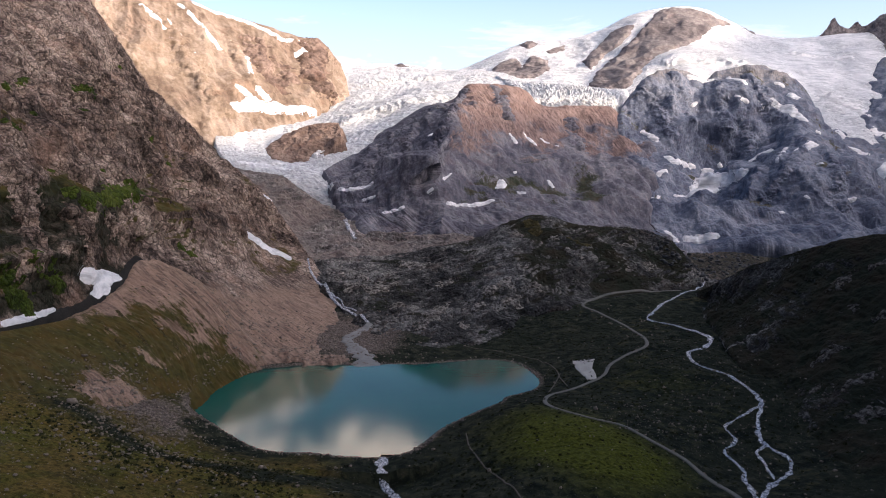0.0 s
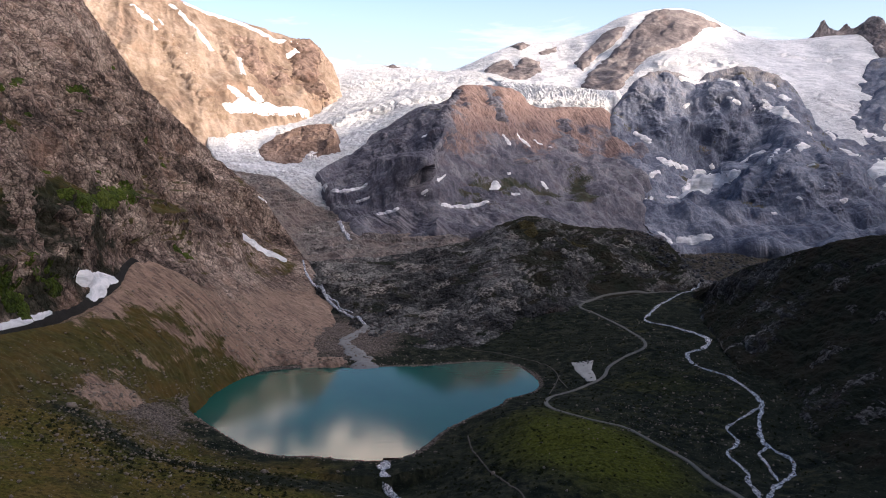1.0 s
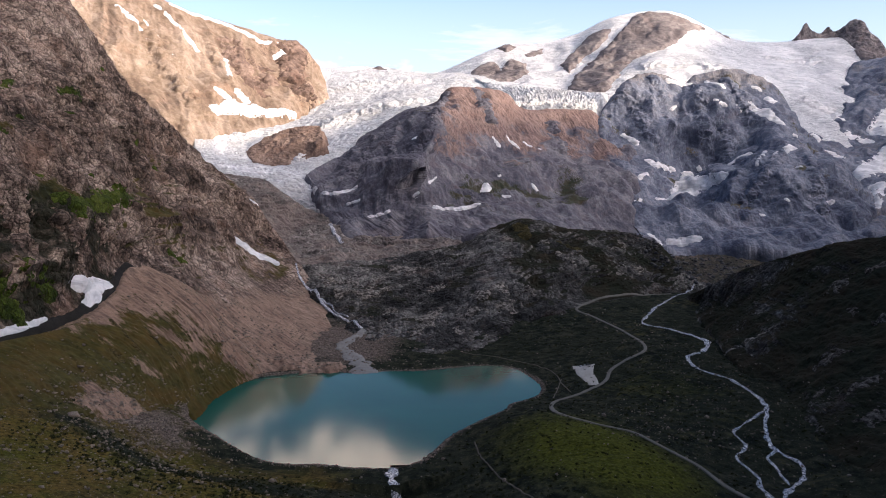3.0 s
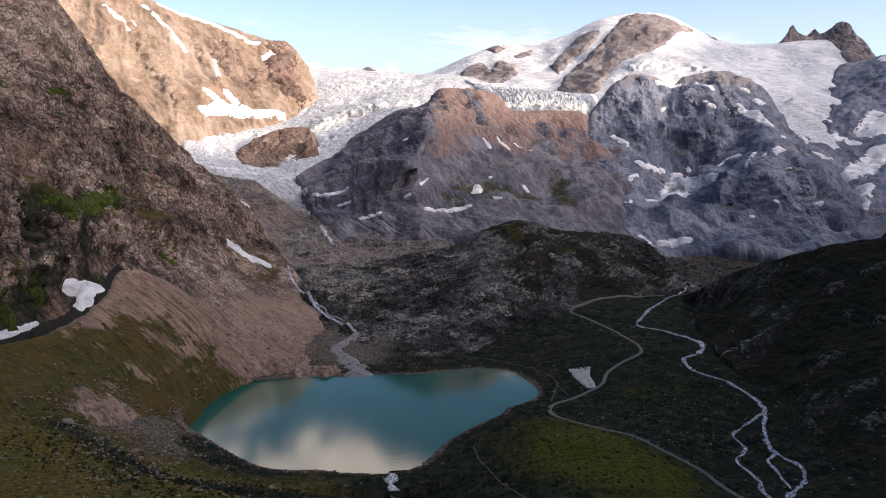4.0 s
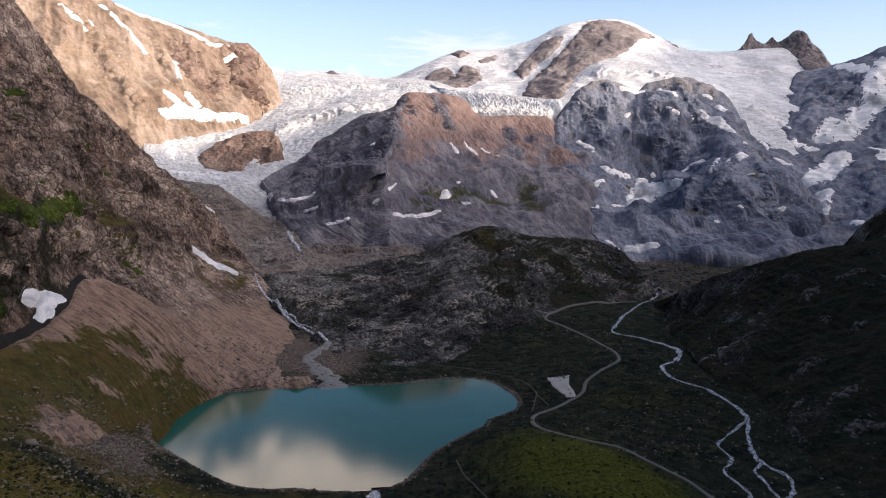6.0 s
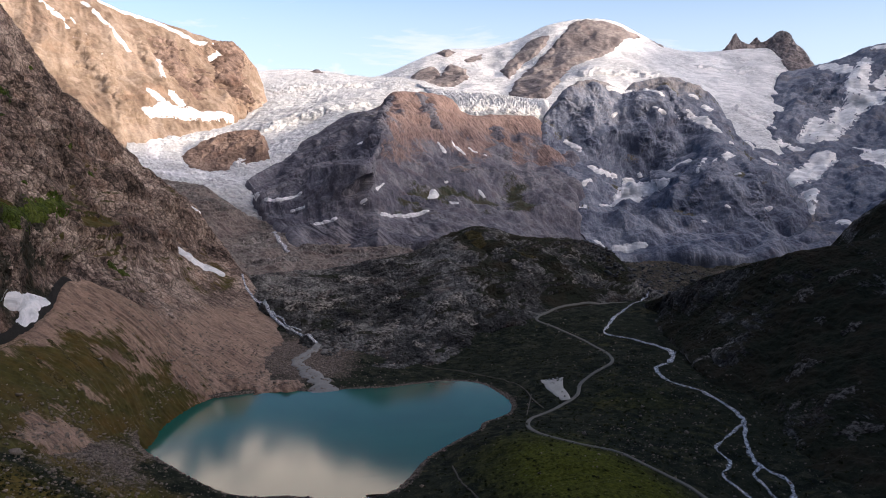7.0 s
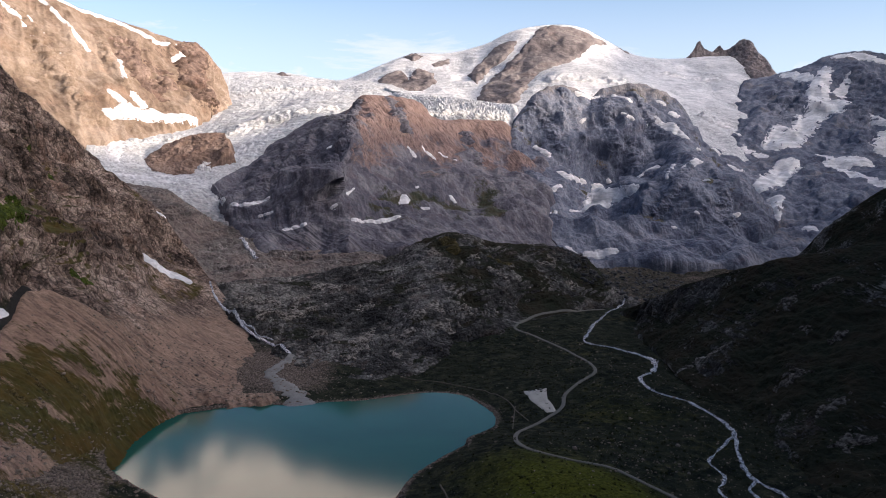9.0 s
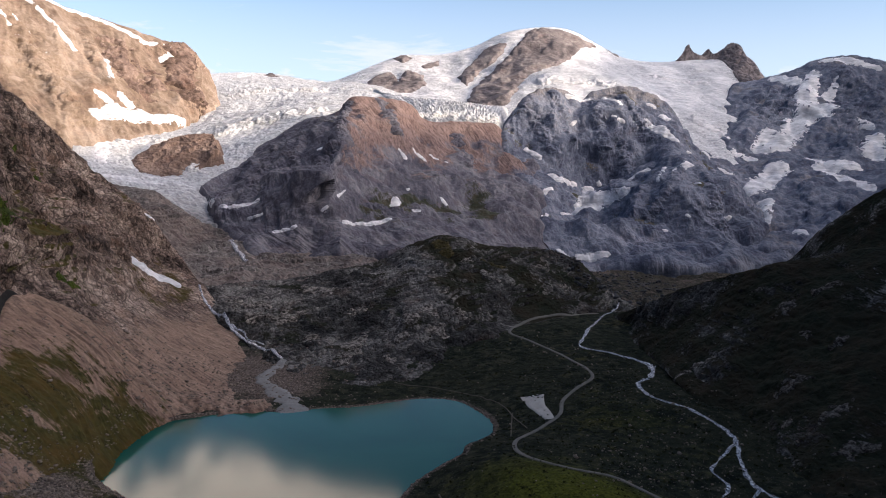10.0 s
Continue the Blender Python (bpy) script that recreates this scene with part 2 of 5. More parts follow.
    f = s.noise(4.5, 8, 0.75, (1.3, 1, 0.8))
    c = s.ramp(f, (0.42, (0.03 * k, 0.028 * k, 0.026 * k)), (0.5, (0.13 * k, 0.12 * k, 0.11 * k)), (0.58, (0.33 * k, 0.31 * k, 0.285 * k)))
    s.bump(f, 1.6)
    return s.colour(c)


def ice_material():
    s = Shade("glacier_ice", 0.6, 0.4)
    big, lines = s.noise(120, 6, 0.62, (1.0, 1.0, 0.5)), s.noise(13, 7, 0.7, (2.6, 0.8, 0.5), 0.8)
    c = s.ramp(lines, (0.34, (0.28, 0.31, 0.35)), (0.5, (0.50, 0.52, 0.56)), (0.66, (0.78, 0.78, 0.80)))
    c = s.mix(s.ramp(big, (0.45, 0.0), (0.68, 0.65)), c, (0.50, 0.50, 0.50))
    dirt = s.broken(s.mask("z"), s.noise(30, 6, 0.65, (1.5, 0.6, 1)), 0.8)
    c = s.mix(dirt, c, s.ramp(s.noise(9, 6, 0.7), (0.35, (0.16, 0.16, 0.17)), (0.65, (0.34, 0.34, 0.35))))
    s.bump(lines, 3.0)
    return s.colour(c)


def snow_material(name="old_snow", ice=False):
    s = Shade(name, 0.55, 0.4)
    flow = s.noise(46, 8, 0.68, (2.2, 0.8, 0.35), 1.2)
    # Snow tones lean blue, haze of the far range put into colour.
    c = s.ramp(flow, (0.38, (0.46, 0.48, 0.52)), (0.5, (0.66, 0.67, 0.71)), (0.60, (0.80, 0.80, 0.83)))
    if ice:
        rifts = s.noise(16, 8, 0.72, (3.0, 0.7, 0.4), 1.5)
        zone = s.broken(s.mask("z"), s.noise(110, 5, 0.6), 0.5)
        c = s.mix(zone, c, s.ramp(rifts, (0.38, (0.26, 0.29, 0.33)), (0.5, (0.49, 0.51, 0.55)), (0.62, (0.74, 0.74, 0.77))))
        s.bump(rifts, 4.0)
        s.bump(flow, 4.0)
    else:
        c = s.mix(s.ramp(s.noise(7, 6, 0.7), (0.52, 0.0), (0.72, 0.5)), c, (0.42, 0.38, 0.36))
        s.bump(s.noise(12, 5, 0.6), 1.0)
    return s.colour(c)


def water_material():
    s = Shade("glacial_water", 0.06, 0.14)
    s.bsdf.inputs["IOR"].default_value = 1.33
    c = s.ramp(s.noise(220, 4, 0.5, (1, 1, 1), 0.6), (0.3, (0.009, 0.068, 0.055)), (0.7, (0.017, 0.096, 0.075)))
    s.bump(s.noise(7, 5, 0.6, (2.6, 0.8, 1)), 0.03)
    return s.colour(c)


def stream_material():
    s = Shade("white_water", 0.25, 0.5)
    foam = s.noise(1.9, 7, 0.78, (1, 1.7, 1), 0.5)
    c = s.ramp(foam, (0.41, (0.025, 0.03, 0.04)), (0.50, (0.30, 0.32, 0.38)), (0.59, (0.80, 0.82, 0.88)))
    s.bump(foam, 0.6)
    return s.colour(c)


def gravel_material(name, dark, light, size=1.6):
    s = Shade(name, 0.95, 0.2)
    c = s.ramp(s.noise(size, 8, 0.75), (0.3, dark), (0.7, light))
    c = s.mix(s.ramp(s.noise(18, 5, 0.6), (0.4, 0.0), (0.7, 0.5)), c, tuple(v * 0.7 for v in dark))
    s.bump(s.noise(size, 6, 0.75), 0.12)
    return s.colour(c)


def plain_material(name, c, rough=0.5, metal=0.0):
    s = Shade(name, rough, 0.5)
    s.bsdf.inputs["Metallic"].default_value = metal
    k = s.ramp(s.noise(0.8, 4, 0.6), (0.3, tuple(v * 0.85 for v in c)), (0.7, c))
    return s.colour(k)


# ---- terrain arithmetic ----
DIRS = np.random.RandomState(7).normal(size=(256, 3))
DIRS = (DIRS / np.linalg.norm(DIRS, axis=1)[:, None]).astype(np.float32)


def perlin(p, seed=0):
    """Gradient noise of rows of points, about -0.7 to 0.7."""
    c = np.floor(p)
    f = (p - c).astype(np.float32)
    c = c.astype(np.int64).astype(np.uint32)
    w = f * f * f * (f * (f * 6 - 15) + 10)
    fade = np.stack([1 - w, w])
    total = np.zeros(len(p), np.float32)
    one = np.uint32(1)
    hx = [c[:, 0] * np.uint32(374761393) + np.uint32(seed * 974634), (c[:, 0] + one) * np.uint32(374761393) + np.uint32(seed * 974634)]
    hy = [c[:, 1] * np.uint32(668265263), (c[:, 1] + one) * np.uint32(668265263)]
    hz = [c[:, 2] * np.uint32(1440662683), (c[:, 2] + one) * np.uint32(1440662683)]
    for i in (0, 1):
        for j in (0, 1):
            hij, wij = hx[i] + hy[j], fade[i][:, 0] * fade[j][:, 1]
            for k in (0, 1):
                h = hij + hz[k]
                h = (h ^ (h >> np.uint32(13))) * np.uint32(1274126177)
                g = DIRS[(h ^ (h >> np.uint32(16))) & np.uint32(255)]
                total += (g[:, 0] * (f[:, 0] - i) + g[:, 1] * (f[:, 1] - j) + g[:, 2] * (f[:, 2] - k)) * (wij * fade[k][:, 2])
    return total


def fbm(p, size, octaves, seed=0, gain=0.5, stretch=(1, 1, 1)):
    q, amp, total = p / size / np.array(stretch), 1.0, 0.0
    for o in range(octaves):
        total = total + amp * perlin(q + 17.3 * o, seed + o)
        q, amp = q * 2.03, amp * gain
    return total


def ridged(p, size, octaves, seed=0, gain=0.5, stretch=(1, 1, 1)):
    """Sharp crests and gullies, about -1 to 1."""
    q, amp, total = p / size / np.array(stretch), 1.0, 0.0
    for o in range(octaves):
        total = total + amp * (1 - 4.0 * np.abs(perlin(q + 9.1 * o, seed + o))) * 0.6
        q, amp = q * 2.07, amp * gain
    return total


def spline(points, s):
    """A smooth line through the points at the shares s of its length."""
    p = np.asarray(points, float)
    knots = np.r_[0, np.cumsum(np.linalg.norm(np.diff(p, axis=0), axis=1))]
    knots /= knots[-1]
    slope = np.gradient(p, knots, axis=0) if len(p) > 2 else np.repeat((p[1:] - p[:1]), 2, 0)
    i = np.clip(np.searchsorted(knots, s, side="right") - 1, 0, len(p) - 2)
    h = (knots[i + 1] - knots[i])[:, None]
    t = ((s - knots[i]) / h[:, 0])[:, None]
    a = (1 + 2 * t) * (1 - t) ** 2 * p[i] + t * (1 - t) ** 2 * h * slope[i]
    return a + t * t * (3 - 2 * t) * p[i + 1] + t * t * (t - 1) * h * slope[i + 1]


def normals(P):
    n = np.cross(np.gradient(P, axis=1), np.gradient(P, axis=0))
    n /= np.linalg.norm(n, axis=2, keepdims=True) + 1e-9
    return n * np.where(n[..., 2:] < 0, -1, 1)


def blurred(a, passes):
    for _ in range(passes):
        b = 2 * a
        b[1:-1] += a[:-2] + a[2:]
        b[0] += a[0] + a[1]
        b[-1] += a[-1] + a[-2]
        c = 2 * b
        c[:, 1:-1] += b[:, :-2] + b[:, 2:]
        c[:, 0] += b[:, 0] + b[:, 1]
        c[:, -1] += b[:, -1] + b[:, -2]
        a = c / 16
    return a


def loft(rows, nu, nv, back=(0, 300, -260), skirt=(0, -15, -60), pin=0.3, rough=(), gully=None, strata=None, calm=None, soften=0.0):
    """A mountainside hung between lines that run from its crest (first) to its foot (last). rough: pairs of relief in metres and
    size, seed; gully: relief, width and seed of the runnels that follow the fall line; soften: relief smaller than this is rounded, not sharp. Returns the grid of points."""
    s = np.linspace(0, 1, nu)
    lines = np.stack([spline(r, s) for r in rows])
    k = len(lines)
    gaps = np.linalg.norm(np.diff(lines, axis=0), axis=2).mean(1)
    v = np.linspace(0, 1, nv)
    knots = np.r_[0, np.cumsum(gaps)] / gaps.sum()
    face = np.empty((nv, nu, 3))
    slope = np.gradient(lines, knots, axis=0) if k > 2 else np.repeat(lines[1:] - lines[:1], 2, 0)
    i = np.clip(np.searchsorted(knots, v, side="right") - 1, 0, k - 2)
    h = (knots[i + 1] - knots[i])[:, None, None]
    t = ((v - knots[i])[:, None, None]) / h
    face = (1 + 2 * t) * (1 - t) ** 2 * lines[i] + t * (1 - t) ** 2 * h * slope[i] + t * t * (3 - 2 * t) * lines[i + 1] + t * t * (t - 1) * h * slope[i + 1]
    nb = 24
    behind = face[:1] + np.linspace(1, 1 / nb, nb)[:, None, None] ** 1.3 * np.array(back)
    under = face[-1:] + np.linspace(1 / 4, 1, 4)[:, None, None] * np.array(skirt)
    P = np.concatenate([behind, face, under])
    fall = np.array([90.0, 45.0, 18.0])
    left, right = P[:, :1] - np.stack([0.25 * fall, 0 * fall, fall], -1)[None], P[:, -1:] - np.stack([-0.25 * fall, 0 * fall, fall], -1)[None, ::-1]
    P = np.concatenate([left, P, right], 1)
    nu = P.shape[1]
    n = normals(blurred(P, 3))
    free = np.clip(np.abs(np.arange(len(P)) - nb) / (0.12 * nv), 0, 1)
    free = (pin + (1 - pin) * free)[:, None]
    flat = P.reshape(-1, 3)
    lift = np.zeros(P.shape[:2])
    if gully:
        amp, width, seed = gully
        along = np.cumsum(np.r_[0, np.linalg.norm(np.diff(P[nb + nv // 2], axis=0), axis=1)])
        uv = np.zeros_like(P)
        uv[..., 0] = along[None, :] / width
        uv[..., 1] = np.arange(len(P))[:, None] * gaps.sum() / nv / width / 6
        uv = uv.reshape(-1, 3)
        uv[:, 0] += 0.8 * fbm(flat, width * 5, 3, seed + 50)
        lift += amp * ridged(uv, 1.0, 4, seed, 0.55).reshape(lift.shape) * free
    for k, (amp, size, seed) in enumerate(rough):
        if amp > 0 and size < soften:
            lift += amp * 2.2 * fbm(flat, size, 1, seed, stretch=(1, 1, 1.2)).reshape(lift.shape) * (0.5 + 0.5 * free)
        elif amp > 0:
            sharp = amp * ridged(flat, size, 1, seed, stretch=(1, 1, 1.3)).reshape(lift.shape) * (free if size > 60 else 0.5 + 0.5 * free)
            lift += -sharp if k % 3 == 1 else sharp
        else:
            lift += amp * 2 * fbm(flat, size, 1, seed).reshape(lift.shape) * free
    if calm is not None:
        lift *= calm(flat).reshape(lift.shape)
    P = P + n * lift[..., None]
    if strata:
        thick, share, lean, seed = strata
        q = P.reshape(-1, 3)
        t = (q[:, 2] + lean * q[:, 0]) / thick + 1.6 * fbm(q, thick * 9, 3, seed)
        part = t - np.floor(t)
        step = np.clip((part - 0.3) / 0.4, 0, 1)
        push = thick * share * (step - part) * np.clip(0.5 + 2.2 * fbm(q, thick * 12, 2, seed + 3), 0, 1)
        if calm is not None:
            push = push * calm(q)
        P = P + n * push.reshape(lift.shape)[..., None] * free[..., None]
    return P


def crags(relief, size, octaves, seed, gain=0.52):
    """The pairs for loft(): relief that halves with size."""
    return [(relief * gain**o, size / 2.1**o, seed + 13 * o) for o in range(octaves)]


def line_distance(q, line):
    """Distance of rows of points to a broken line, and the share of its length there."""
    line = np.asarray(line, float)
    best, where = np.full(len(q), 1e9), np.zeros(len(q))
    for i in range(len(line) - 1):
        a, d = line[i], line[i + 1] - line[i]
        t = np.clip(((q - a) @ d) / (d @ d + 1e-9), 0, 1)
        r = np.linalg.norm(q - a - t[:, None] * d, axis=1)
        where = np.where(r < best, (i + t) / (len(line) - 1), where)
        best = np.minimum(best, r)
    return best, where


def inside(q, ring):
    """Signed distance of rows of points (two columns) to a closed ring, positive inside."""
    ring = np.asarray(ring, float)
    d, _ = line_distance(q, np.r_[ring, ring[:1]])
    odd = np.zeros(len(q), bool)
    for (ax, ay), (bx, by) in zip(ring, np.roll(ring, -1, 0)):
        cross = (ay > q[:, 1]) != (by > q[:, 1])
        with np.errstate(divide="ignore", invalid="ignore"):
            odd ^= cross & (q[:, 0] < (bx - ax) * (q[:, 1] - ay) / (by - ay) + ax)
    return np.where(odd, d, -d)


def smooth_ring(ring, n=240):
    r = np.asarray(ring, float)
    k = len(r)
    closed = np.r_[r[-3:], r, r[:3]]
    pts = spline(closed, np.linspace(0, 1, n * 2))
    a, b = np.argmin(np.linalg.norm(pts[: n // 2] - r[0], axis=1)), n + np.argmin(np.linalg.norm(pts[n:] - r[0], axis=1))
    return pts[a:b]


class TopMap:
    """The highest surface over the plan, for what lies on it."""

    x0, y0, step = -1800.0, 100.0, 3.0

    def __init__(self):
        self.z = np.full((1500, 1550), -500.0)

    def add(self, P):
        q = P.reshape(-1, 3)
        i, j = ((q[:, 1] - self.y0) / self.step).astype(int), ((q[:, 0] - self.x0) / self.step).astype(int)
        ok = (i > 1) & (j > 1) & (i < 1498) & (j < 1548)
        layer = np.full(self.z.shape, -500.0)
        np.maximum.at(layer, (i[ok], j[ok]), q[ok, 2])
        for _ in range(3):
            near = np.maximum.reduce([np.roll(layer, s, a) for s in (1, -1) for a in (0, 1)])
            layer = np.where(layer < -400, near, layer)
        self.z = np.maximum(self.z, layer)

    def at(self, x, y):
        u, v = np.clip((np.asarray(x) - self.x0) / self.step - 0.5, 1, 1546), np.clip((np.asarray(y) - self.y0) / self.step - 0.5, 1, 1496)
        j, i = u.astype(int), v.astype(int)
        a, b = u - j, v - i
        z = self.z
        return (z[i, j] * (1 - a) + z[i, j + 1] * a) * (1 - b) + (z[i + 1, j] * (1 - a) + z[i + 1, j + 1] * a) * b


# ---- terrain data helpers ----
def grid_mesh(name, P, keep=None):
    """A mesh from a grid of points; keep: which of its cells to build. Unused points are left out."""
    nv, nu = P.shape[:2]
    idx = np.arange(nv * nu).reshape(nv, nu)
    quads = np.stack([idx[:-1, :-1], idx[:-1, 1:], idx[1:, 1:], idx[1:, :-1]], -1)
    quads = quads[keep] if keep is not None else quads.reshape(-1, 4)
    a, b, c = (P.reshape(-1, 3)[quads[:, k]] for k in (0, 1, 3))
    if len(quads) and np.cross(b - a, c - a)[:, 2].mean() < 0:
        quads = quads[:, ::-1]
    used, inv = np.unique(quads, return_inverse=True)
    quads = inv.reshape(-1, 4)
    me = bpy.data.meshes.new(name)
    me.vertices.add(len(used))
    me.vertices.foreach_set("co", P.reshape(-1, 3)[used].astype(np.float32).ravel())
    me.loops.add(quads.size)
    me.loops.foreach_set("vertex_index", quads.astype(np.int32).ravel())
    me.polygons.add(len(quads))
    me.polygons.foreach_set("loop_start", np.arange(0, quads.size, 4, dtype=np.int32))
    me.polygons.foreach_set("use_smooth", np.ones(len(quads), bool))
    me.update(calc_edges=True)
    return me, used


def lay_cover(me, used, grass, scree, stain=None):
    col = np.zeros((len(used), 4), np.float32)
    for k, v in enumerate((grass, scree, stain)):
        if v is not None:
            col[:, k] = np.broadcast_to(v, (len(used),)) if np.ndim(v) == 0 else np.asarray(v).reshape(-1)[used]
    col[:, 3] = 1
    at = me.attributes.new("cover", "FLOAT_COLOR", "POINT")
    at.data.foreach_set("color", col.ravel())


def sheet(name, P, material, cover=None, keep=None, parent=None, **tags):
    me, used = grid_mesh(name, P, keep)
    lay_cover(me, used, *(cover or (0.0, 0.0)))
    me.materials.append(material)
    ob = new(name, me)
    ob.parent = parent
    return tagged(ob, **tags)


def unit(v, lo, hi):
    return np.clip((v - lo) / (hi - lo), 0, 1)


def one_piece(keep, seed_cell):
    """The part of the cells that hangs together with one of them."""
    got = np.zeros_like(keep)
    got[seed_cell] = True
    for _ in range(4000):
        grown = got.copy()
        grown[1:] |= got[:-1]
        grown[:-1] |= got[1:]
        grown[:, 1:] |= grown[:, :-1]
        grown[:, :-1] |= grown[:, 1:]
        grown &= keep
        if (grown == got).all():
            break
        got = grown
    return got


def patch(name, P, soft, lines, material, thick=1.3, fray=0.26, fraysize=18.0, seed=3, relief=0.0, parent=None, **tags):
    """A bank of snow or bare rock that lies on the grid P along a line of (x, y, z, half width) and feathers into it."""
    line = np.asarray(lines, float)
    if len(line) == 1:
        line = np.r_[line, line + (2, 0, 0, 0)]
    q = P.reshape(-1, 3)
    reach = line[:, 3].max() * 2.2 + 8
    lo, hi = line[:, :3].min(0) - reach, line[:, :3].max(0) + reach
    box = ((q > lo) & (q < hi)).all(1).reshape(P.shape[:2])
    if not box.any():
        return None
    r, c = np.where(box.any(1))[0], np.where(box.any(0))[0]
    cut = (slice(r[0], r[-1] + 1), slice(c[0], c[-1] + 1))
    sub, s2 = P[cut], soft[cut]
    if min(sub.shape[:2]) < 3:
        return None
    f = sub.reshape(-1, 3)
    d, where_ = line_distance(f, line[:, :3])
    w = np.interp(where_ * (len(line) - 1), np.arange(len(line)), line[:, 3])
    edge = (w - d) + fray * w * 2.4 * fbm(f, min(fraysize, w.mean() * 1.1 + 3), 5, seed, 0.62, (1.5, 1, 0.7))
    off = np.clip(edge * 0.35, -3.0, thick).reshape(sub.shape[:2])
    base = np.where(off[..., None] > 0, s2 * 0.7 + sub * 0.3, sub)
    out = base + normals(s2) * off[..., None]
    if relief:
        out += normals(s2) * (relief * ridged(f, 38.0, 5, seed + 5).reshape(off.shape) * unit(off, 0, thick))[..., None]
    live = off > -1.2
    keep = live[:-1, :-1] | live[1:, 1:] | live[1:, :-1] | live[:-1, 1:]
    if keep.sum() < 4:
        return None
    top = np.unravel_index(np.argmax(np.where(keep, off[:-1, :-1], -9)), keep.shape)
    return sheet(name, out, material, None, one_piece(keep, top), parent, **tags)


def outcrop(name, P, soft, ring, material, thick=7.0, fray=6.0, relief=7.0, seed=3, **tags):
    """Bare rock that stands out of the grid P inside a ring of (x, z)."""
    f = P.reshape(-1, 3)
    ring = np.asarray(ring, float)
    lo, hi = ring.min(0) - 40, ring.max(0) + 40
    box = ((f[:, 0] > lo[0]) & (f[:, 0] < hi[0]) & (f[:, 2] > lo[1]) & (f[:, 2] < hi[1])).reshape(P.shape[:2])
    r, c = np.where(box.any(1))[0], np.where(box.any(0))[0]
    cut = (slice(r[0], r[-1] + 1), slice(c[0], c[-1] + 1))
    sub, s2 = P[cut], soft[cut]
    f = sub.reshape(-1, 3)
    edge = inside(f[:, [0, 2]], ring) + fray * 2 * fbm(f, 45, 4, seed)
    off = np.clip(edge * 0.7, -4.0, thick)
    live = (off > -1.0).reshape(sub.shape[:2])
    off = off + relief * ridged(f, 110.0, 6, seed + 5, 0.58, (1, 1, 1.6)) * unit(off, 0, thick)
    keep = live[:-1, :-1] | live[1:, 1:] | live[1:, :-1] | live[:-1, 1:]
    top = np.unravel_index(np.argmax(np.where(keep, edge.reshape(live.shape)[:-1, :-1], -99)), keep.shape)
    return sheet(name, sub + normals(s2) * off.reshape(live.shape)[..., None], material, None, one_piece(keep, top), **tags)


def lumps(name, places, sizes, material, faces=20, seed=5, squash=0.65, **tags):
    """Rough stones at the places, each with its own shape, in one mesh."""
    rng = np.random.RandomState(seed)
    bm = bmesh.new()
    bmesh.ops.create_icosphere(bm, subdivisions=1 if faces == 20 else 2, radius=1.0)
    bm.verts.ensure_lookup_table()
    v = np.array([k.co for k in bm.verts])
    f = np.array([[k.index for k in t.verts] for t in bm.faces])
    bm.free()
    n = len(places)
    shape = v[None] * (1 + 0.28 * rng.normal(size=(n, len(v), 1)).clip(-1.3, 1.3)) * rng.uniform(0.6, 1.3, (n, 1, 3)) * (1, 1, squash)
    turn = rng.uniform(0, 6.28, n)
    c, s = np.cos(turn)[:, None], np.sin(turn)[:, None]
    shape = np.stack([shape[..., 0] * c - shape[..., 1] * s, shape[..., 0] * s + shape[..., 1] * c, shape[..., 2]], -1)
    co = shape * np.asarray(sizes)[:, None, None] + np.asarray(places)[:, None]
    tri = (f[None] + (np.arange(n) * len(v))[:, None, None]).reshape(-1, 3)
    me = bpy.data.meshes.new(name)
    me.vertices.add(n * len(v))
    me.vertices.foreach_set("co", co.astype(np.float32).ravel())
    me.loops.add(tri.size)
    me.loops.foreach_set("vertex_index", tri.astype(np.int32).ravel())
    me.polygons.add(len(tri))
    me.polygons.foreach_set("loop_start", np.arange(0, tri.size, 3, dtype=np.int32))
    me.update(calc_edges=True)
    me.materials.append(material)
    return tagged(new(name, me), **tags)


def tufts(name, places, sizes, material, seed=6, leaves=26, **tags):
    """Dwarf bushes: loose clumps of small leaves, in one mesh."""
    rng = np.random.RandomState(seed)
    n = len(places)
    d = rng.normal(size=(n, leaves, 3))
    d /= np.linalg.norm(d, axis=2, keepdims=True)
    d[..., 2] = np.abs(d[..., 2]) * 0.7
    mid = d * rng.uniform(0.45, 1.0, (n, leaves, 1)) * np.asarray(sizes)[:, None, None]
    tri = mid[:, :, None] + rng.normal(size=(n, leaves, 3, 3)) * 0.30 * np.asarray(sizes)[:, None, None, None]
    co = (tri + np.asarray(places)[:, None, None]).reshape(-1, 3)
    me = bpy.data.meshes.new(name)
    me.vertices.add(len(co))
    me.vertices.foreach_set("co", co.astype(np.float32).ravel())
    me.loops.add(len(co))
    me.loops.foreach_set("vertex_index", np.arange(len(co), dtype=np.int32))
    me.polygons.add(len(co) // 3)
    me.polygons.foreach_set("loop_start", np.arange(0, len(co), 3, dtype=np.int32))
    me.update(calc_edges=True)
    me.materials.append(material)
    return tagged(new(name, me), **tags)


def strewn(n, x0, x1, y0, y1, weight, seed, smallest, largest, power=2.5, sink=0.2):
    """Places on the land, thick where weight(x, y) is near one, and sizes, mostly small."""
    rng = np.random.RandomState(seed)
    x, y = rng.uniform(x0, x1, n * 12), rng.uniform(y0, y1, n * 12)
    ok = np.where(rng.uniform(size=len(x)) < weight(x, y))[0][:n]
    x, y = x[ok], y[ok]
    size = smallest + (largest - smallest) * rng.uniform(size=len(x)) ** power
    return np.c_[x, y, TOP.at(x, y) + size * sink], size


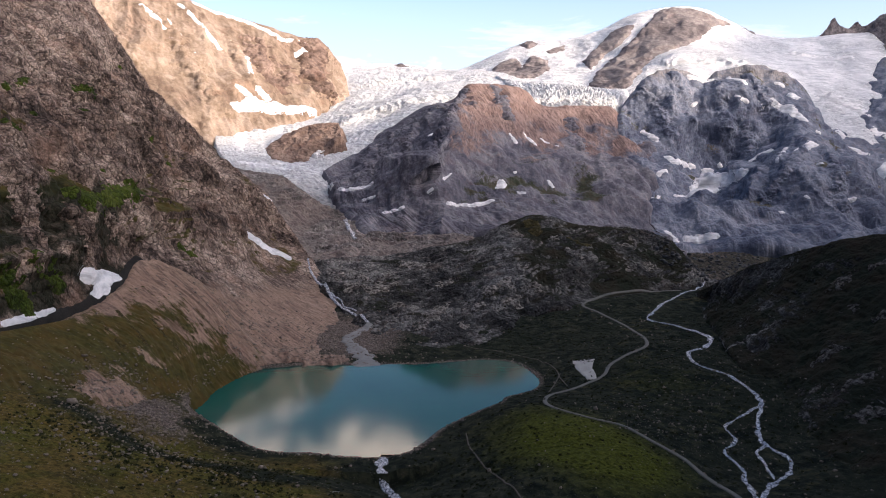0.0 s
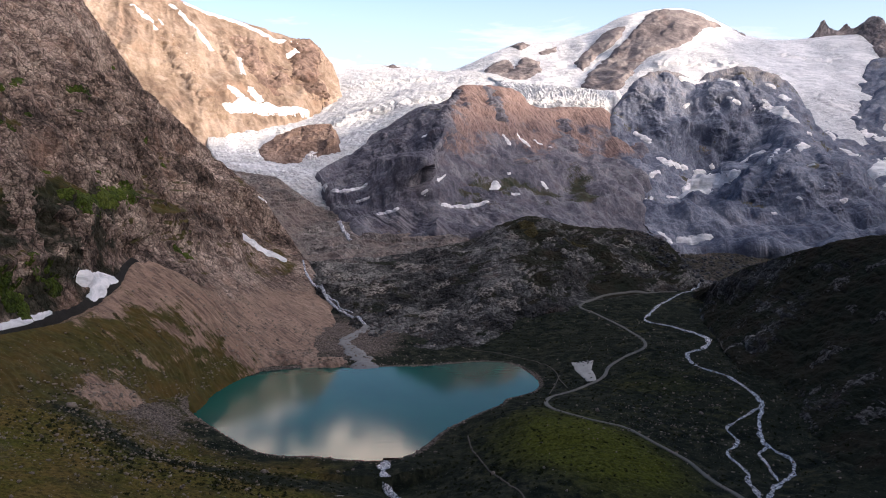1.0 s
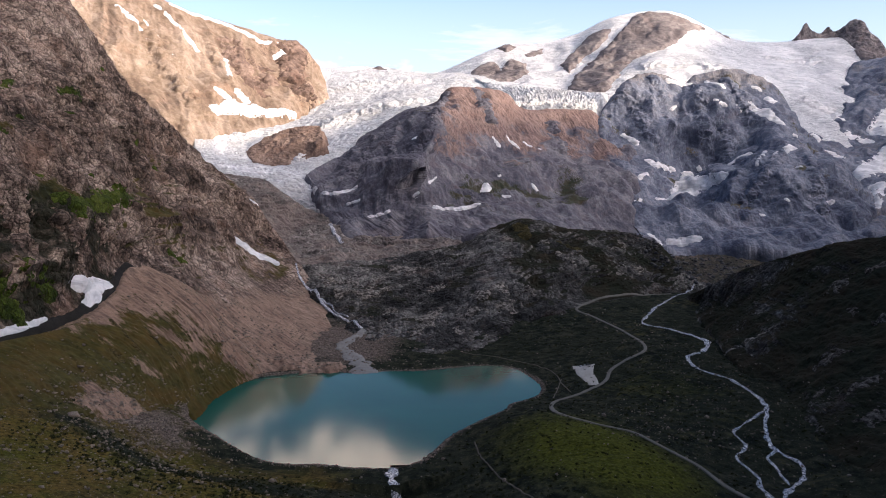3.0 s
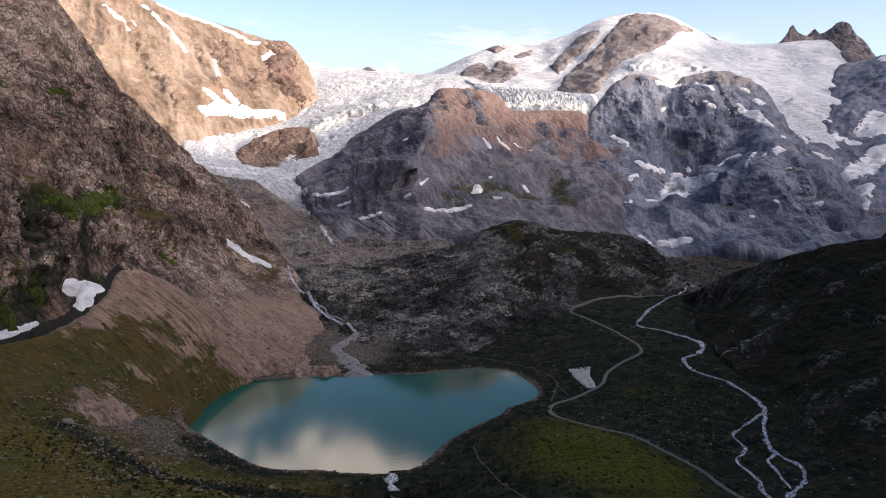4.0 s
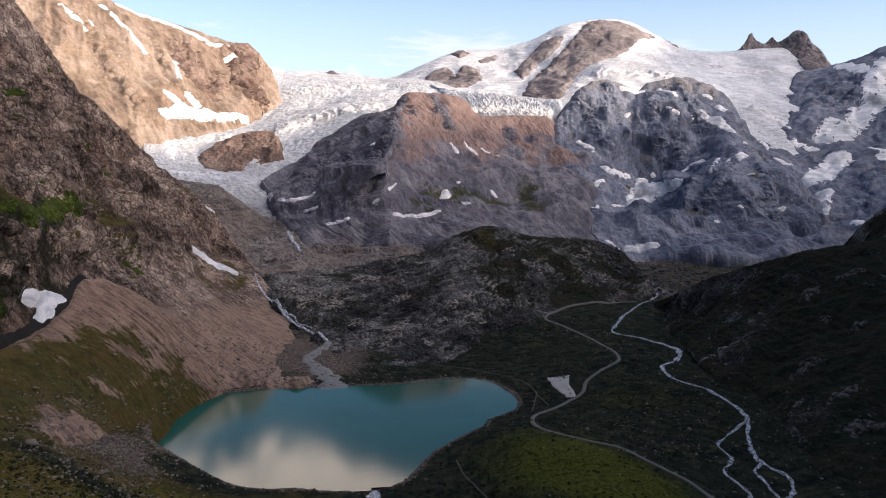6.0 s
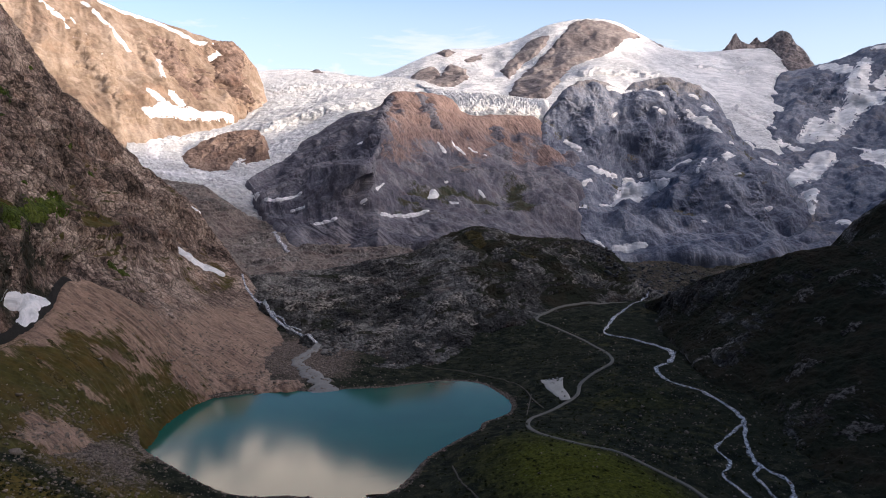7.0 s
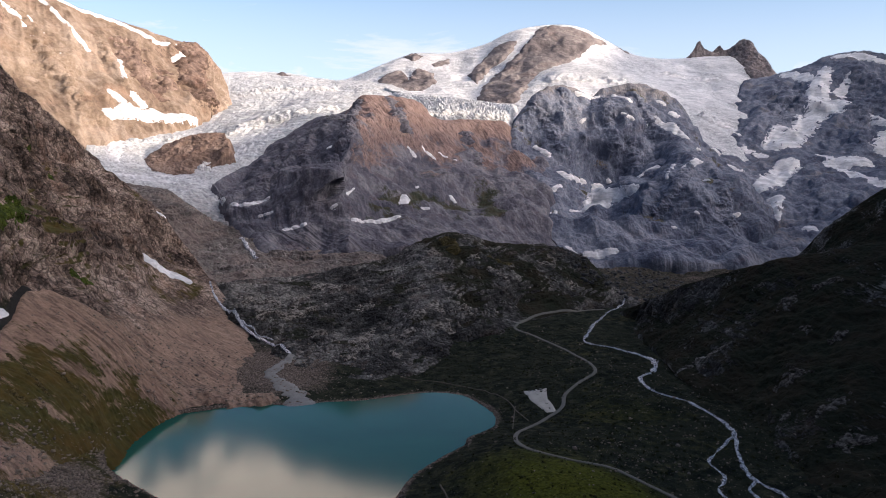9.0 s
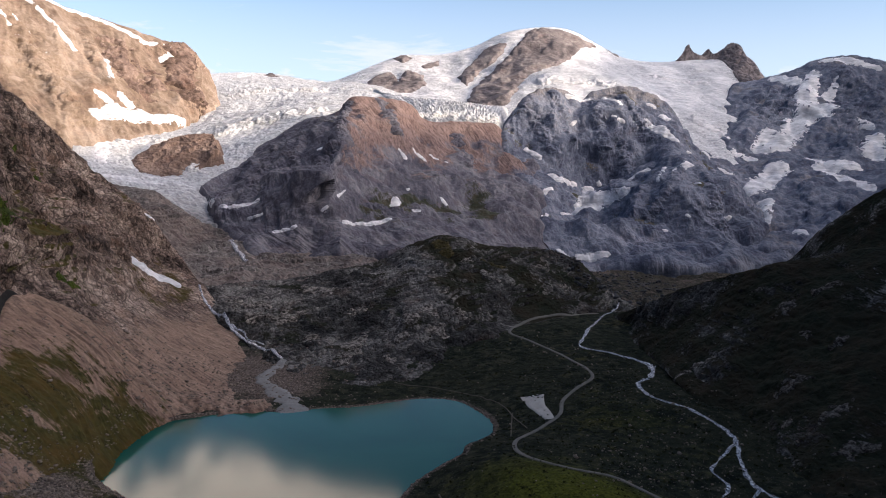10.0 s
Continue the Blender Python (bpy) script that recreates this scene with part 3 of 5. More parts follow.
def ribbon(name, line, half, material, lift=0.45, ragged=0.0, seed=1, step=2.5, dip=0.5, **tags):
    """A strip that lies on the ground along a line of (x, y), or (x, y, half width)."""
    line = np.asarray(line, float)
    widths = line[:, 2] if line.shape[1] > 2 else np.full(len(line), half)
    length = np.linalg.norm(np.diff(line[:, :2], axis=0), axis=1).sum()
    s = np.linspace(0, 1, max(8, int(length / step)))
    mid = spline(line[:, :2], s)
    w = np.interp(s, np.linspace(0, 1, len(widths)), widths)
    q = np.c_[mid, np.zeros(len(mid))]
    w = w * (1 + ragged * 2 * fbm(q, 16.0, 3, seed))
    along = np.gradient(mid, axis=0)
    side = np.c_[along[:, 1], -along[:, 0]] / (np.linalg.norm(along, axis=1)[:, None] + 1e-9)
    mid = mid + side * (ragged * 4.0 * fbm(q, 24.0, 2, seed + 4))[:, None]
    k = np.array([-1.12, -1.0, -0.5, 0.0, 0.5, 1.0, 1.12])
    xy = mid[:, None] + side[:, None] * (k[None, :] * w[:, None])[..., None]
    centre = np.convolve(np.pad(TOP.at(mid[:, 0], mid[:, 1]), 3, mode="edge"), np.ones(7) / 7, "valid")
    z = 0.65 * TOP.at(xy[..., 0], xy[..., 1]) + 0.35 * centre[:, None]
    z = np.maximum(z, TOP.at(xy[..., 0], xy[..., 1]) - 0.1) + lift - np.where(np.abs(k) > 1.05, dip + lift, 0)[None, :]
    return sheet(name, np.concatenate([xy, z[..., None]], -1), material, **tags)


# ---- lines of the land: crest first, foot last ----
SUNLIT = [
    [(-1660, 2900, 1211), (-1213, 2950, 1055), (-967, 3000, 930), (-737, 3100, 847), (-549, 3200, 796), (-364, 3280, 747), (-245, 3330, 718), (-183, 3350, 654)],
    [(-1656, 2700, 750), (-1226, 2700, 724), (-893, 2750, 668), (-681, 2850, 626), (-508, 2950, 590), (-360, 3050, 579), (-232, 3150, 570), (-166, 3250, 559)],
] + [
    [(-1518, 2300, 177), (-1090, 2350, 195), (-791, 2400, 228), (-603, 2500, 294), (-477, 2650, 346), (-351, 2800, 377), (-252, 3000, 442), (-155, 3200, 506)],
]
SLOPE = [
    [(-1174, 1700, 1112), (-940, 1760, 941), (-763, 1790, 768), (-635, 1800, 611), (-538, 1760, 466), (-443, 1720, 362), (-331, 1680, 274), (-234, 1640, 186), (-180, 1610, 125), (-144, 1580, 77)],
    [(-808, 1150, 616), (-613, 1200, 485), (-464, 1239, 367), (-410, 1300, 304), (-355, 1380, 236), (-286, 1450, 169), (-228, 1520, 111), (-134, 1530, 70)],
] + [
    [(-604, 840, 307), (-493, 900, 293), (-406, 980, 250), (-349, 1080, 197), (-306, 1190, 165), (-245, 1290, 121), (-184, 1360, 64), (-71, 1390, 21)],
    [(-454, 620, 145), (-386, 690, 111), (-357, 775, 91), (-342, 870, 91), (-325, 960, 107), (-311, 1068, 129), (-258, 1090, 97), (-198, 1130, 58), (-125, 1180, 23), (-22, 1235, -6)],
] + [
    [(-414, 560, 93), (-359, 640, 81), (-326, 760, 45), (-278, 850, 18), (-218, 915, 4), (-181, 960, 4), (-144, 985, 1), (-90, 1005, 1), (-19, 1035, -1)],
]
MORAINE = [
    [(-367, 560, 133), (-357, 640, 121), (-347, 755, 102), (-336, 800, 98), (-322, 850, 94), (-312, 920, 97), (-308, 1000, 111), (-312, 1064, 130), (-309, 1090, 132)],
    [(-337, 540, 114), (-326, 620, 104), (-307, 720, 88), (-294, 790, 76), (-274, 860, 71), (-258, 940, 76), (-249, 1010, 88), (-247, 1060, 98), (-253, 1100, 103)],
] + [
    [(-291, 490, 85), (-271, 550, 74), (-260, 620, 67), (-243, 680, 60), (-225, 755, 37), (-205, 810, 15), (-195, 850, 10), (-188, 905, 8), (-164, 975, 7), (-141, 1010, 6)],
]
DARKHILL = [
    [(559, 1370, 29), (561, 1290, 59), (559, 1200, 91), (581, 1120, 126), (609, 1050, 152), (671, 1000, 173), (772, 950, 200), (944, 900, 242)],
    [(557, 1340, 26), (551, 1230, 46), (542, 1120, 65), (552, 1010, 85), (574, 917, 110), (626, 850, 133), (691, 800, 147), (820, 740, 167)],
] + [
    [(537, 1280, 23), (480, 1060, 28), (449, 930, 22), (455, 840, 19), (468, 760, 30), (506, 700, 42), (577, 650, 52), (684, 600, 66)],
    [(523, 1240, 16), (467, 1010, 12), (449, 880, 13), (428, 790, 9), (403, 680, 2), (372, 570, -2), (362, 480, -1), (444, 440, 19)],
]
FARHILL = [
    [(1078, 1600, 91), (1094, 1560, 127), (1095, 1530, 158), (1114, 1490, 199), (1140, 1460, 230), (1174, 1430, 262), (1296, 1380, 337), (1535, 1300, 439)],
    [(1048, 1560, 83), (1060, 1500, 114), (1067, 1430, 144), (1107, 1350, 173), (1202, 1280, 199), (1426, 1200, 226)],
] + [
    [(1003, 1500, 74), (998, 1420, 84), (1009, 1330, 102), (1045, 1240, 123), (1100, 1180, 139), (1298, 1100, 156)],
]
MIDHILL = [
    [(-139, 1560, 66), (-84, 1600, 69), (-5, 1640, 67), (90, 1660, 77), (197, 1660, 101), (255, 1650, 131), (319, 1640, 150), (433, 1640, 127), (518, 1640, 125), (592, 1640, 110), (625, 1560, 66), (658, 1480, 21)],
    [(-97, 1410, 36), (-33, 1430, 43), (70, 1440, 50), (167, 1470, 69), (244, 1490, 93), (311, 1500, 109), (444, 1500, 98), (545, 1500, 74), (593, 1460, 48), (641, 1440, 23)],
] + [
    [(-60, 1290, 18), (9, 1280, 20), (85, 1270, 26), (149, 1290, 36), (220, 1310, 63), (299, 1330, 58), (414, 1390, 54), (515, 1410, 48), (578, 1420, 35), (636, 1430, 23)],
    [(-25, 1200, 5), (27, 1130, 0), (82, 1090, 0), (140, 1110, 1), (196, 1160, 6), (296, 1225, 27), (368, 1290, 33), (444, 1350, 34), (533, 1400, 29), (623, 1410, 23)],
]
TOE = [
    [(-476, 2300, 256), (-394, 2280, 231), (-276, 2220, 216), (-199, 2135, 168), (-128, 2075, 130), (-39, 2050, 113), (147, 2000, 106)],
    [(-333, 1930, 144), (-239, 1930, 120), (-142, 1900, 106), (-48, 1880, 101), (58, 1850, 95), (189, 1830, 93)],
    [(-207, 1680, 77), (-156, 1640, 67), (-86, 1630, 61), (7, 1650, 63), (102, 1670, 69), (212, 1680, 89)],
    [(-181, 1560, 57), (-124, 1540, 48), (-59, 1560, 48), (19, 1590, 53), (112, 1620, 60), (219, 1640, 82)],
]
KNOB = [
    [(-169, 2265, 232), (-129, 2335, 255), (-67, 2440, 291), (19, 2590, 366), (121, 2660, 427), (225, 2680, 461), (265, 2670, 505), (319, 2680, 516), (387, 2690, 520), (467, 2710, 500), (522, 2740, 456), (651, 2790, 451), (814, 2830, 446), (878, 2850, 367), (958, 2850, 348)],
    [(-157, 2230, 217), (-63, 2320, 251), (35, 2320, 298), (116, 2310, 350), (185, 2300, 390), (265, 2420, 414), (374, 2520, 413), (475, 2580, 378), (622, 2650, 358), (771, 2700, 342), (908, 2720, 286)],
] + [
    [(-135, 2185, 198), (-41, 2120, 211), (47, 2030, 240), (111, 1960, 262), (183, 2110, 269), (325, 2270, 279), (458, 2370, 264), (630, 2440, 256), (767, 2480, 239), (847, 2500, 222)],
    [(-121, 2150, 184), (-25, 2040, 174), (53, 1960, 185), (130, 1960, 193), (222, 2040, 190), (335, 2110, 188), (436, 2160, 172), (591, 2210, 162), (761, 2280, 147)],
    [(-106, 2080, 138), (19, 1940, 131), (114, 1910, 140), (212, 1940, 146), (363, 2000, 150), (487, 2030, 124), (637, 2080, 86), (776, 2120, 52)],
] + [
    [(-21, 1840, 85), (84, 1820, 90), (199, 1800, 100), (316, 1800, 116), (421, 1800, 103), (542, 1850, 79), (662, 1920, 53), (794, 2000, 27)],
]
BUTTRESS = [
    [(850, 2860, 443), (898, 2920, 488), (962, 2960, 550), (1032, 2980, 595), (1088, 2990, 616), (1153, 3010, 604), (1227, 3040, 568), (1274, 3060, 599), (1398, 3080, 629), (1487, 3080, 630), (1524, 3060, 612), (1577, 3020, 565), (1636, 2960, 470), (1639, 2880, 388), (1658, 2760, 311), (1634, 2600, 220), (1621, 2450, 169)],
] + [
    [(834, 2800, 390), (899, 2850, 443), (974, 2860, 485), (1043, 2850, 505), (1138, 2900, 469), (1191, 2900, 480), (1267, 2880, 501), (1362, 2900, 514), (1428, 2900, 505), (1507, 2880, 473), (1553, 2840, 420), (1577, 2780, 357), (1600, 2650, 286), (1593, 2420, 152)],
    [(822, 2720, 318), (929, 2740, 316), (1018, 2760, 301), (1134, 2790, 283), (1243, 2800, 277), (1308, 2760, 288), (1350, 2680, 319), (1376, 2560, 333), (1431, 2500, 317), (1493, 2440, 267), (1538, 2350, 146)],
] + [
    [(736, 2480, 207), (846, 2480, 199), (976, 2580, 203), (1096, 2640, 209), (1157, 2620, 222), (1142, 2480, 214), (1177, 2380, 230), (1249, 2330, 240), (1340, 2300, 233), (1419, 2280, 192), (1480, 2230, 119)],
    [(655, 2250, 99), (775, 2260, 107), (891, 2300, 121), (995, 2300, 126), (1072, 2240, 117), (1188, 2200, 112), (1312, 2180, 106), (1447, 2150, 84)],
    [(620, 2020, 62), (744, 2030, 50), (887, 2080, 48), (1014, 2050, 36), (1154, 2020, 32), (1345, 2050, 37), (1541, 2100, 31)],
]
RIGHTWALL = [
    [(2483, 3900, 784), (2686, 3850, 830), (2800, 3800, 877), (2921, 3760, 928), (3044, 3700, 942), (3178, 3650, 907), (3406, 3580, 795), (3680, 3450, 650), (4259, 3300, 489)],
    [(2101, 3450, 536), (2247, 3400, 552), (2459, 3400, 586), (2668, 3350, 604), (2878, 3300, 609), (3241, 3200, 536), (3862, 3000, 390)],
] + [
    [(1684, 2950, 338), (1851, 2930, 319), (2011, 2900, 322), (2222, 2900, 350), (2479, 2850, 367), (2777, 2750, 316), (3336, 2600, 236)],
    [(1417, 2500, 138), (1568, 2500, 148), (1731, 2480, 160), (1887, 2450, 183), (2074, 2400, 197), (2306, 2300, 175), (2801, 2200, 145)],
] + [
    [(1242, 2150, 59), (1392, 2150, 58), (1512, 2130, 60), (1645, 2100, 62), (1759, 2050, 67), (1992, 2000, 71), (2469, 1950, 74)],
]
SNOWFIELD = [
    [(-331, 3900, 681), (-119, 3980, 723), (80, 4050, 734), (376, 4100, 723), (479, 4120, 766), (628, 4150, 835), (735, 4180, 875), (932, 4200, 893), (1110, 4200, 943), (1288, 4200, 1027), (1483, 4200, 1068), (1650, 4200, 1066), (1814, 4220, 1012), (1981, 4240, 948), (2316, 4280, 942), (2506, 4280, 964), (2686, 4260, 964), (2845, 4200, 869), (2940, 4050, 706)],
] + [
    [(-305, 3600, 588), (44, 3680, 606), (439, 3750, 652), (713, 3800, 687), (962, 3820, 720), (1180, 3820, 776), (1398, 3820, 833), (1691, 3850, 816), (1963, 3820, 763), (2227, 3780, 722), (2478, 3720, 640), (2654, 3600, 528)],
] + [
    [(-270, 3200, 465), (41, 3220, 504), (383, 3250, 544), (647, 3300, 552), (884, 3300, 544), (1056, 3320, 583), (1376, 3400, 655), (1636, 3420, 649), (1857, 3350, 574), (1977, 3250, 497), (2117, 3150, 379), (2294, 3050, 266)],
] + [
    [(-249, 2950, 348), (39, 2950, 392), (351, 2950, 437), (584, 2960, 451), (803, 2980, 444), (976, 3050, 450), (1301, 3200, 531), (1561, 3250, 538), (1693, 3080, 428), (1755, 2900, 326), (1874, 2800, 223), (2044, 2700, 146)],
]
GLACIER = [
    [(-225, 3350, 567), (-110, 3700, 663), (77, 3800, 693), (310, 3800, 681), (433, 3700, 672), (559, 3500, 628), (647, 3300, 552)],
    [(-302, 3080, 453), (-178, 3150, 489), (-4, 3250, 539), (180, 3300, 568), (383, 3250, 578), (600, 3050, 505)],
] + [
    [(-466, 2800, 380), (-321, 2880, 393), (-163, 2900, 418), (39, 2900, 470), (239, 2860, 486), (440, 2850, 482)],
    [(-537, 2680, 370), (-406, 2660, 338), (-280, 2680, 340), (-151, 2700, 361), (0, 2720, 391), (152, 2720, 412)],
] + [
    [(-505, 2480, 294), (-409, 2460, 273), (-306, 2450, 265), (-206, 2470, 275), (-123, 2520, 293), (-35, 2560, 312)],
    [(-415, 2310, 232), (-334, 2300, 230), (-255, 2300, 234), (-177, 2320, 231), (-65, 2380, 234)],
] + [
    [(-274, 2200, 189), (-212, 2190, 190), (-151, 2190, 187), (-43, 2200, 175)],
    [(-174, 2110, 145), (-129, 2100, 141), (-70, 2090, 135), (-11, 2070, 125)],
]
SNOUT = [
    [(472, 3400, 617), (656, 3350, 580), (836, 3300, 566), (988, 3250, 553)],
    [(515, 3000, 515), (631, 2990, 520), (760, 2990, 517), (879, 2990, 504)],
] + [
    [(523, 2880, 479), (605, 2860, 467), (731, 2870, 465), (841, 2890, 452)],
    [(533, 2800, 442), (636, 2810, 436), (766, 2840, 436), (899, 2880, 399)],
]
ISLAND = [
    [(-373, 2560, 297), (-323, 2590, 337), (-264, 2620, 364), (-202, 2640, 378), (-148, 2650, 383)],
    [(-355, 2500, 282), (-296, 2510, 297), (-237, 2530, 319), (-186, 2550, 337), (-140, 2580, 360)],
] + [
    [(-330, 2440, 265), (-269, 2420, 252), (-211, 2430, 258), (-171, 2460, 287), (-130, 2500, 333)],
]
SPIRES = [
    [(2366, 4310, 955), (2397, 4310, 989), (2424, 4310, 1029), (2441, 4310, 1052), (2472, 4310, 1019), (2525, 4310, 996), (2575, 4310, 1031), (2606, 4310, 1011), (2658, 4290, 1040), (2699, 4260, 1070), (2730, 4220, 1040), (2734, 4180, 993), (2764, 4140, 948), (2795, 4100, 876), (2821, 4060, 829)],
] + [
    [(2364, 4305, 935), (2442, 4305, 991), (2523, 4305, 973), (2612, 4300, 980), (2659, 4260, 997), (2676, 4200, 977), (2715, 4120, 924), (2750, 4060, 844), (2800, 4030, 806)],
] + [
    [(2363, 4300, 903), (2486, 4300, 928), (2598, 4290, 933), (2612, 4180, 901), (2604, 4020, 839), (2688, 3970, 801), (2750, 3960, 772)],
]
# the range behind and beside the camera that keeps the evening sun off the valley
WESTRIDGE = [
    [(4300, 3500, 1600), (3700, 2900, 1480), (3250, 2300, 1120), (2850, 1850, 950), (2350, 1450, 970), (1850, 1150, 900), (1450, 720, 1380), (1300, 350, 1700), (1250, -300, 1700), (1100, -1100, 1600), (700, -2200, 1200)],
    [(3900, 3500, 900), (3350, 2950, 850), (2850, 2400, 620), (2450, 1950, 520), (2000, 1600, 520), (1550, 1250, 450), (1130, 800, 560), (1000, 350, 620), (950, -300, 650), (850, -1000, 650), (500, -1900, 600)],
    [(3700, 3500, 200), (3100, 2950, 200), (2600, 2400, 150), (2150, 2050, 120), (1700, 1700, 60), (1300, 1350, 60), (900, 850, 100), (720, 350, 120), (680, -250, 150), (600, -900, 150), (350, -1600, 120)],
]
# far side of the main valley, behind the camera; added unseen to block skylight
NORTHRANGE = [
    [(-3200, 400, 1500), (-2600, -500, 1550), (-1700, -1100, 1500), (-600, -1350, 1500), (400, -1450, 1480), (1200, -1300, 1550)],
    [(-2500, 450, 700), (-2050, -250, 720), (-1350, -700, 700), (-500, -880, 700), (300, -950, 700), (1000, -900, 700)],
    [(-1900, 450, 150), (-1550, 0, 120), (-1000, -330, 100), (-400, -480, 80), (200, -520, 80), (800, -520, 100)],
]
LAKE = [(-185, 796), (-195, 859), (-187, 906), (-178, 961), (-159, 989), (-119, 1004), (-77, 1017), (-48, 1016), (-18, 1006), (18, 1014), (55, 1012), (101, 1023), (147, 1033), (179, 1020), (197, 971), (201, 935), (190, 892), (168, 860), (145, 842), (136, 818), (113, 802), (82, 780), (66, 757), (48, 721), (31, 699), (18, 697), (-2, 691), (-28, 694), (-49, 702), (-79, 705), (-107, 718), (-125, 732), (-148, 753), (-172, 775)]
# height of the valley floor at places on the plan
VALLEY = [
    (-190, 418, 84), (-141, 500, 59), (-21, 587, 11), (39, 618, -7), (105, 553, 20), (171, 661, 33), (149, 560, 27), (240, 572, 16),
    (326, 450, 30), (-223, 534, 75), (-243, 652, 64), (-213, 734, 34), (-167, 656, 22), (-100, 640, 12), (-80, 560, 30), (314, 862, 14), (289, 705, 14), (148, 726, 24),
] + [
    (417, 1054, 20), (174, 772, 21), (229, 718, 20), (325, 649, 3), (412, 817, 17), (461, 1040, 21), (539, 1355, 33), (363, 1024, 23),
    (259, 955, 9), (331, 1245, 32), (-10, 1040, 2), (-24, 1240, 11), (185, 1075, 3), (90, 1100, 4), (-100, 1100, 4), (230, 1000, 5), (222, 900, 5), (110, 720, 8),
] + [
    (60, 500, 10), (250, 350, 10), (0, 300, 20), (-200, 300, 70), (0, 0, 0), (600, 300, 40), (700, 900, 10), (700, 1300, 20), (300, 1500, 20), (0, 1500, 20),
    (900, 1900, 15), (0, 2200, 40), (-500, 900, 20), (-500, 1400, 20), (-600, 300, 80), (1600, 1900, 20),
]
RING = smooth_ring(LAKE)


def plate(points):
    """A thin plate bent through the heights."""
    p = np.asarray(points, float)
    n = len(p)
    r2 = ((p[:, None, :2] - p[None, :, :2]) ** 2).sum(-1) / 1e4
    A = np.zeros((n + 3, n + 3))
    A[:n, :n] = r2 * np.log(r2 + 1e-9) + np.eye(n) * 0.02
    A[:n, n:] = np.c_[np.ones(n), p[:, :2] / 100]
    A[n:, :n] = A[:n, n:].T
    k = np.linalg.solve(A, np.r_[p[:, 2], 0, 0, 0])

    def height(x, y):
        total = k[n] + k[n + 1] * x / 100 + k[n + 2] * y / 100
        for (px, py, _), c in zip(p, k):
            r = ((x - px) ** 2 + (y - py) ** 2) / 1e4
            total = total + c * r * np.log(r + 1e-9)
        return total

    return height


VALLEY_PLATE = plate(VALLEY)


def ground_grid():
    xs = np.r_[np.linspace(-5200, -900, 16), np.linspace(-860, -430, 30), np.arange(-420, 760, 2.3), np.linspace(764, 1300, 60), np.linspace(1400, 5200, 20)]
    ys = np.r_[np.linspace(-5200, 100, 24), np.linspace(130, 396, 50), np.arange(400, 1480, 2.4), np.linspace(1484, 2400, 100), np.linspace(2500, 5200, 14)]
    x, y = (a.ravel() for a in np.meshgrid(xs, ys))
    h = VALLEY_PLATE(np.clip(x, -700, 1700), np.clip(y, 0, 2300))
    away = np.maximum(unit(np.hypot(np.maximum(np.abs(x - 400) - 1000, 0), np.maximum(np.abs(y - 1100) - 1100, 0)), 0, 500), 0)
    h = h * (1 - away) - 60 * away
    q = np.c_[x, y, 0 * x]
    d = inside(np.c_[x, y], RING)
    shore = unit(np.abs(d), 0, 45)
    lumps = 5.5 * fbm(q, 110, 2, 21) + 2.6 * fbm(q, 36, 2, 31) + 1.3 * ridged(q, 14, 2, 41) + 0.45 * ridged(q, 6, 1, 51)
    near_way = np.full(len(q), 99.0)
    for line in WAYS:
        near_way = np.minimum(near_way, line_distance(q[:, :2], np.asarray(line, float)[:, :2])[0])
    calm = 0.25 + 0.75 * unit(near_way, 4, 16)
    h = h + lumps * (1 + 2.5 * unit(y, 1440, 1560)) * (0.15 + 0.85 * shore) * calm * (1 - away)
    bed = line_distance(q[:, :2], np.asarray(OUTFLOW, float)[:, :2])[0]
    h = np.where(d > 0, np.minimum(h, -0.25 - 0.12 * d), np.where(d > -45, np.maximum(h, 0.3 - 0.06 * d), h))
    h = h - np.where(d > 0, 0, 3.0 * np.exp(-((bed / 13) ** 2)))
    return np.c_[x, y, h].reshape(len(ys), len(xs), 3), d.reshape(len(ys), len(xs)), near_way.reshape(len(ys), len(xs))


# roads, paths and streams on the plan
ROAD = [(279, 530), (282, 564), (275, 602), (269, 642), (251, 671), (231, 709), (200, 718), (181, 743), (178, 784), (193, 829), (240, 878), (274, 912), (292, 948), (323, 980), (359, 1013), (368, 1043), (366, 1123), (345, 1202), (331, 1249), (378, 1312), (435, 1352), (494, 1378), (547, 1396)]
LAKE_PATH = [(123, 1100), (167, 1069), (207, 1027), (226, 956), (223, 919), (223, 879)]
SHORE_PATH = [(227, 937), (212, 898), (196, 853)]
HUMP_PATH = [(92, 737), (91, 690), (96, 649), (104, 602), (114, 543)]
RIVER = [(615, 1452, 1.1), (545, 1371, 1.1), (498, 1303, 1.4), (439, 1216, 1.6), (412, 1161, 2.2), (444, 1127, 1.6), (465, 1061, 2.2), (440, 1011, 2.7), (401, 971, 2.7), (393, 926, 2.2), (412, 876, 1.9), (414, 821, 2.2), (408, 781, 2.2)]
RIVER_WEST = [(406, 779, 1.6), (369, 748, 1.6), (344, 727, 1.1), (342, 699, 1.6), (319, 669, 1.4), (321, 640, 1.6), (306, 597, 1.6), (296, 552, 1.6)]
RIVER_EAST = [(409, 783, 1.9), (379, 731, 1.6), (367, 689, 2.2), (372, 656, 1.6), (363, 635, 2.2), (331, 600, 2.2), (296, 552, 2.2)]
RIVER_LINK = [(368, 689, 1.1), (353, 676, 1.1), (349, 655, 0.8), (338, 611, 1.1)]
INFLOW = [(-137, 1520, 1.5), (-128, 1471, 2.1), (-112, 1434, 2.1), (-87, 1370, 2.1), (-67, 1325, 2.8), (-36, 1261, 1.8), (-15, 1206, 1.8)]
